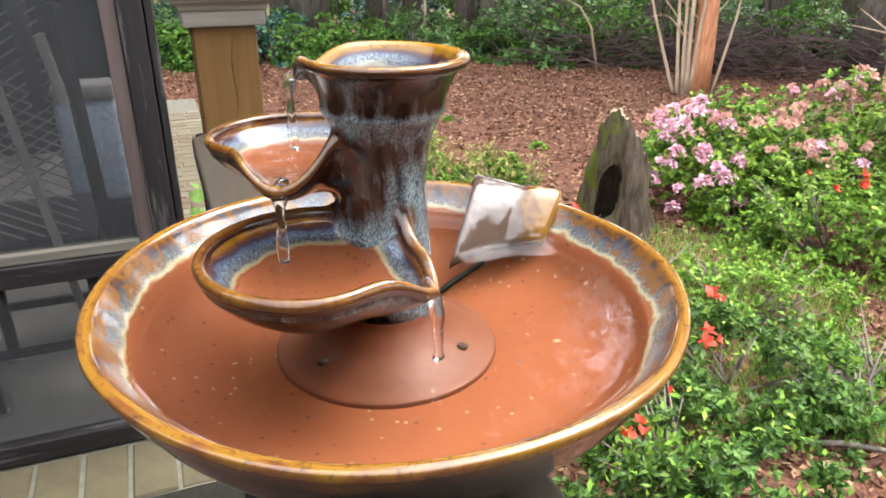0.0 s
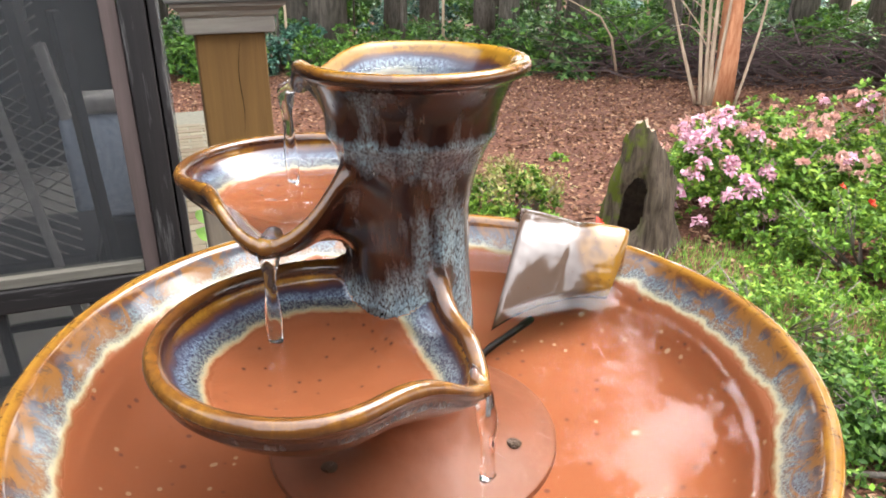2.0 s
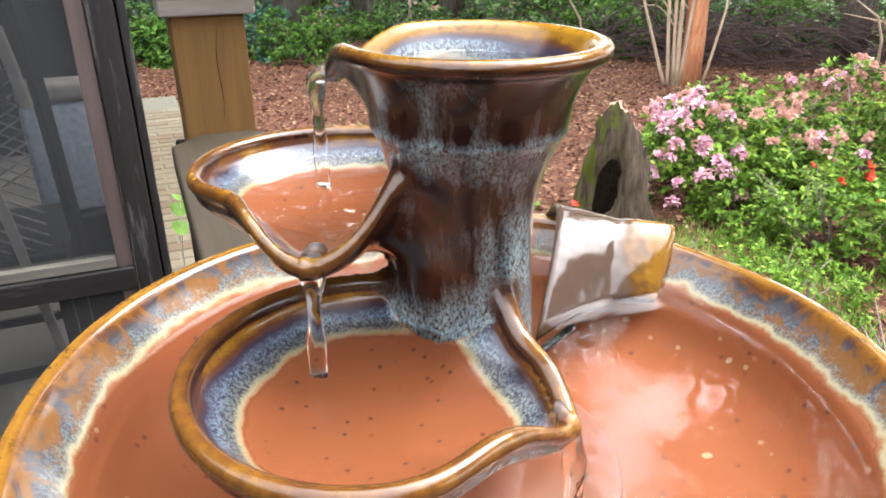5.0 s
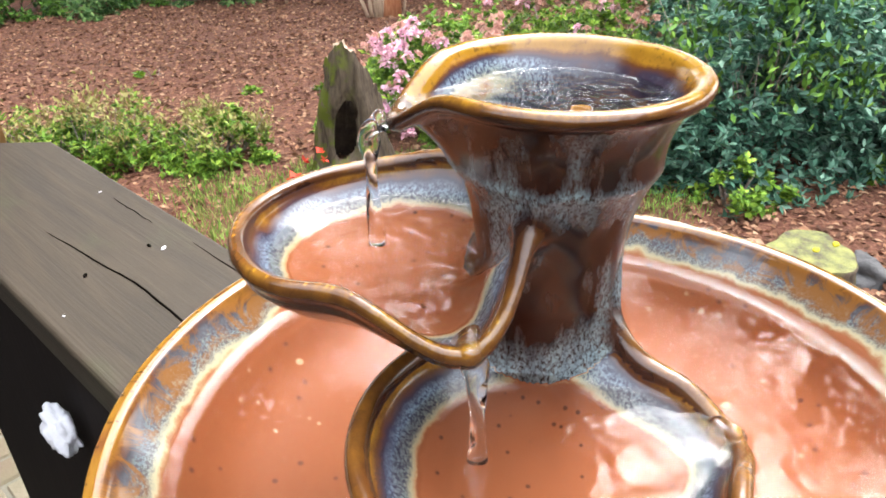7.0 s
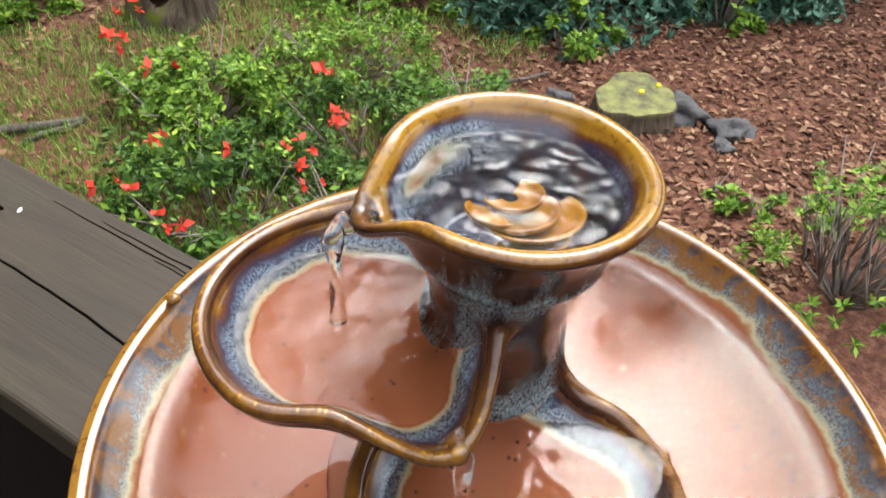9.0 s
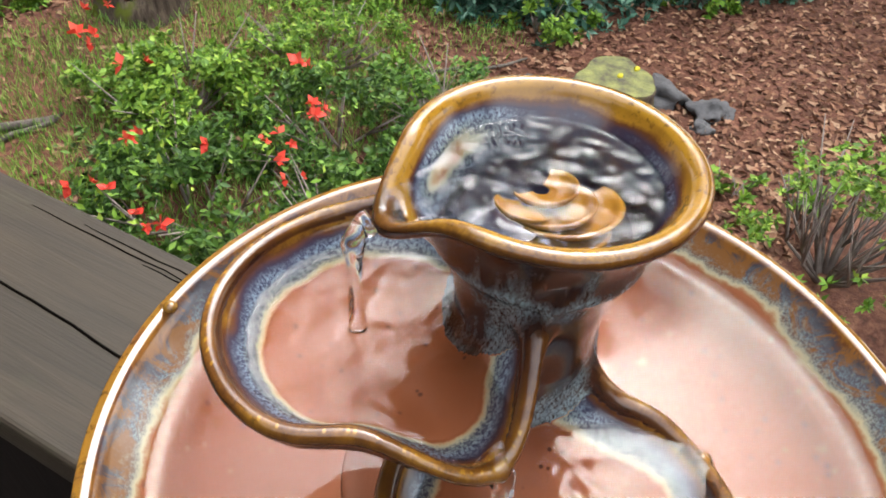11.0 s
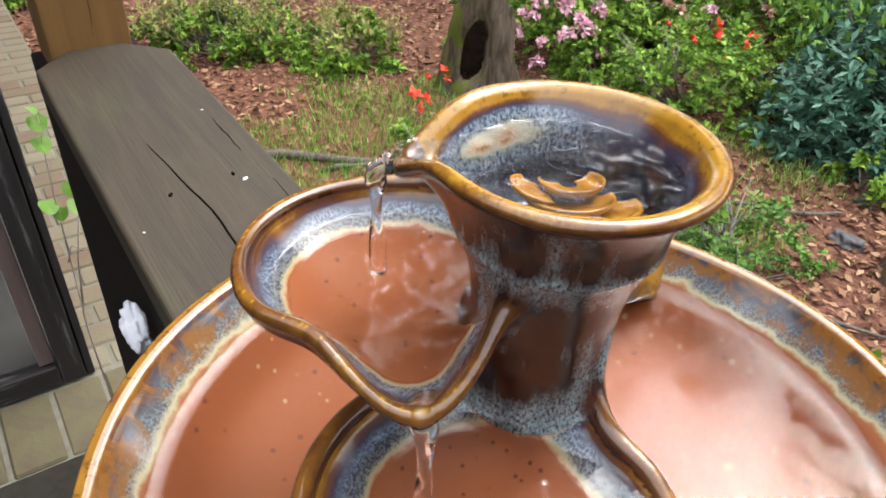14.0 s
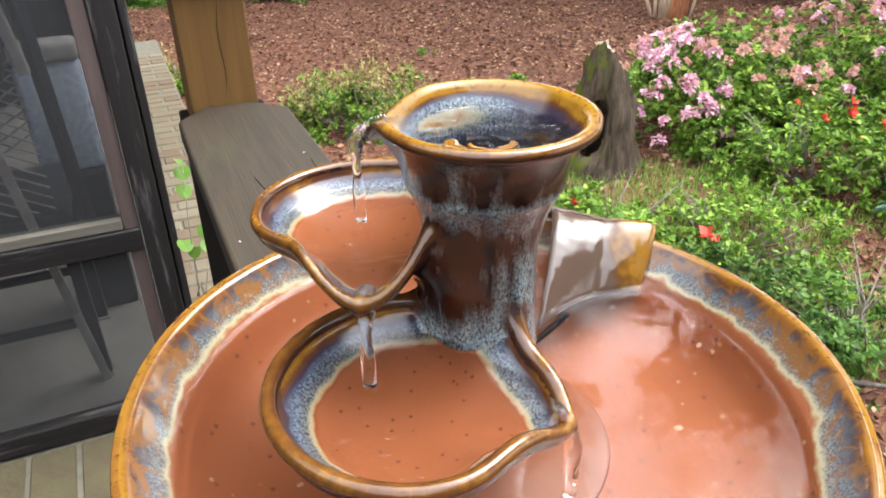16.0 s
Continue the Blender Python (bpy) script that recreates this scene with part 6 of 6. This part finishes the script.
def build_understory():
    rr = random.Random(15)
    kinds = []
    for k, (mat, lab) in enumerate(((LEAF_MID, "dense green understory shrub at the wood's edge"), (LEAF_WOOD, "loose olive-green understory shrub"), (LEAF_DARK, "dark evergreen understory shrub"))):
        kinds.append(bush("understory_shrub", lab, (-6.0 + k, 12.0), (0.95, 0.8, 0.75), 5200, 0.085, mat, 200 + k, 34, 10, 0.5, group="shrubs of the wood's edge"))
    spots = [(-5.6, 11.0, 2), (-4.4, 11.4, 0), (-3.5, 11.0, 0), (-2.7, 11.9, 2), (-2.0, 11.2, 0), (-1.2, 11.8, 0), (-0.3, 11.7, 1), (0.6, 12.2, 0), (1.3, 11.9, 1), (2.0, 12.5, 0), (2.7, 12.0, 0), (3.3, 12.8, 1), (4.2, 12.6, 0), (5.1, 12.9, 1), (6.2, 12.4, 0),
             (7.2, 11.8, 1), (8.0, 11.0, 0), (9.2, 10.4, 1), (-6.8, 10.6, 0), (-7.8, 10.0, 1), (-3.2, 13.6, 1), (-1.0, 13.8, 0), (1.2, 14.4, 1), (3.4, 15.0, 0), (5.6, 15.0, 1), (7.6, 14.0, 0), (-5.2, 13.4, 1), (10.2, 8.4, 0), (7.0, 6.8, 2), (7.8, 8.2, 1), (6.9, 4.6, 2), (8.2, 6.2, 0), (7.4, 2.8, 1), (-4.9, 9.3, 0), (-5.6, 8.0, 0)]
    spots += [(-8 + 1.45 * k + rr.uniform(-0.4, 0.4), 15.5 + rr.uniform(0, 3.5), k % 3) for k in range(15)]
    spots += [(-6 + 2.2 * k, 20.0 + rr.uniform(0, 2), (k + 1) % 2) for k in range(10)]
    for x, y, k in spots:
        ob = copy_thing(kinds[k], pose(x, y, ground_height(x, y), 0, 0, rr.uniform(0, 360)))
        s = rr.uniform(0.75, 1.25) * (1.5 if y > 15 else 1.0)
        ob.scale = (s, s, s * rr.uniform(0.8, 1.15))
    for k in range(26):
        x, y = rr.uniform(-7, 9), rr.uniform(11.6, 16.0)
        h, r = rr.uniform(3.0, 6.0), rr.uniform(0.02, 0.06)
        pts = [(0, 0, -0.1), (rr.uniform(-.1, .1), 0, h * 0.3), (rr.uniform(-.25, .25), 0, h * 0.65), (rr.uniform(-.5, .5), 0, h)]
        solid("bare_sapling", tube("bare_sapling", pts, [r, r * 0.85, r * 0.6, r * 0.2], rr.choice((BARK, PALESTEM, BARK)), 7, 0.05, rr), BARK, "slim bare sapling stem in the wood", "sapling", pose(x, y, GARDEN), group="saplings of the wood")
    # dead brush heaped at the wood's edge
    pieces = []
    for k in range(700):
        cx, cy = rr.choice(((2.4, 11.3), (3.9, 11.0), (5.3, 10.6), (6.6, 9.9), (4.6, 11.6)))
        a, e = rr.uniform(0, 2 * math.pi), rr.uniform(-0.2, 0.5)
        L = rr.uniform(0.4, 1.3)
        s = Vector((cx + rr.gauss(0, 0.5), cy + rr.gauss(0, 0.3), GARDEN + abs(rr.gauss(0, 0.28))))
        d = Vector((math.cos(a) * L, math.sin(a) * L, e * L))
        pieces.append(tube_data([s, s + d * 0.5 + Vector((0, 0, rr.uniform(-.05, .1))), s + d], [0.014 * rr.uniform(0.5, 1.2), 0.010, 0.004], 4))
    v, q = merge(pieces)
    solid("brush_pile", data_mesh("brush_pile", v, q, BRUSHTWIG), BRUSHTWIG, "dark heap of dead brush at the edge of the wood", "brush", kind="stuff")
    # bare arching branches in front of the wood
    for k, (x, y, z, dx, dy, dz) in enumerate(((2.4, 10.6, 0.1, -1.0, -0.6, 1.3), (6.2, 9.2, 0.3, -1.3, -0.8, 1.0), (5.6, 8.6, 0.2, -0.7, -0.3, 1.2), (7.2, 8.0, 0.4, -1.9, -0.2, 0.9), (6.9, 8.4, 0.2, -0.6, -0.9, 1.4))):
        s = Vector((x, y, GARDEN))
        e = s + Vector((dx, dy, dz))
        mid = s.lerp(e, 0.5) + Vector((0.1, 0, 0.35))
        pts = [s, s.lerp(mid, 0.6) + Vector((0.05, 0, 0.1)), mid, e]
        solid("bare_branch", tube("bare_branch", pts, [0.022, 0.018, 0.014, 0.005], PALESTEM, 6, 0.1, rr), PALESTEM, "pale bare arching branch", "branch", group="bare branches")


build_ground()
build_bushes()
build_stump()
build_rocks_and_logs()
build_trees()
build_understory()
scatter("leaf_litter", 95000, (-6.5, 8.5, 0.6, 12.0), 0.058, LITTER, "loose brown and tan fallen leaves", "leaves", True, 3, lambda x, y, rng: (((x - 0.9) / 1.6) ** 2 + ((y - 3.2) / 1.2) ** 2 > 0.8) | (rng.random(len(x)) < 0.25), 0.02)
scatter("grass", 72000, (-1.6, 3.4, 1.4, 5.4), 0.072, GRASS, "thin yellowish-green grass", "grass", False, 4, grass_here, 0.0, 0.07)


# ================================================================ brick landing and walk
def build_landing():
    solid("landing", box(-3.2, 0.125, 1.163, 6.0, GARDEN - 0.2, LANDING - 0.006), MORTAR, "mortar bed of the brick landing and walk", "walk", HOUSE, "structure")
    low = solid("lower_walk", box(-3.2, 0.125, -3.2, 1.158, GARDEN - 0.2, LOWER), LOWBRICK, "lower brick-coloured walk below the step", "walk", HOUSE, "structure")
    t = thing("brick_walk", "worn mossy brick walk with pale mortar joints", "walk", HOUSE, kind="structure")
    rr = random.Random(16)
    def brick_mesh(lx, ly, mat=BRICK):
        me = mesh_of(box(-lx / 2, lx / 2, -ly / 2, ly / 2, -0.05, 0, 0.006, segments=1), "brick", mat)
        return me
    meshes = {}
    rows = 44
    pitch = 0.0935
    for j in range(rows):
        y = 1.418 + pitch * (j + 0.5)
        cells = [(0.024, 0.120)] if j % 2 else []
        x1 = 0.022 - 0.008 if j % 2 else 0.120
        while x1 > -0.62 - 0.02 * j:
            cells.append((x1 - 0.195, x1))
            x1 -= 0.203
            if j < 22 and x1 < -0.14:
                break
        for a, b in cells:
            L = round(b - a, 3)
            if L not in meshes:
                meshes[L] = brick_mesh(L, pitch - 0.009)
            part("brick", meshes[L], BRICK, t, at=pose((a + b) / 2, y, LANDING + rr.uniform(-0.003, 0.002), rr.uniform(-0.6, 0.6), rr.uniform(-0.6, 0.6), rr.uniform(-0.5, 0.5)))
    # the header course along the step
    edge = brick_mesh(0.112, 0.236, STEPBRICK)
    for k in range(12):
        x = 0.064 - 0.122 * k
        part("brick", edge, STEPBRICK, t, at=pose(x, 1.284, LANDING + rr.uniform(-0.003, 0.002), rr.uniform(-0.5, 0.5), rr.uniform(-0.5, 0.5), rr.uniform(-0.6, 0.6)))


build_landing()


def build_unseen_walls():
    """Plain unseen walls, added to close the place behind the camera and darken reflections."""
    # height sets how much sky the glaze reflects from behind
    solid("wall_house_back", box(-3.4, 1.6, -2.5, -2.4, GARDEN, 0.9), UNSEENWALL, "plain dark brown wall, unseen, added to darken reflections", "wall", HOUSE, "structure")
    solid("wall_house_side", box(-3.5, -3.402, -2.5, 1.6, GARDEN, 1.9), UNSEENWALL, "plain dark brown wall, unseen, added to darken reflections", "wall", HOUSE, "structure")


build_unseen_walls()
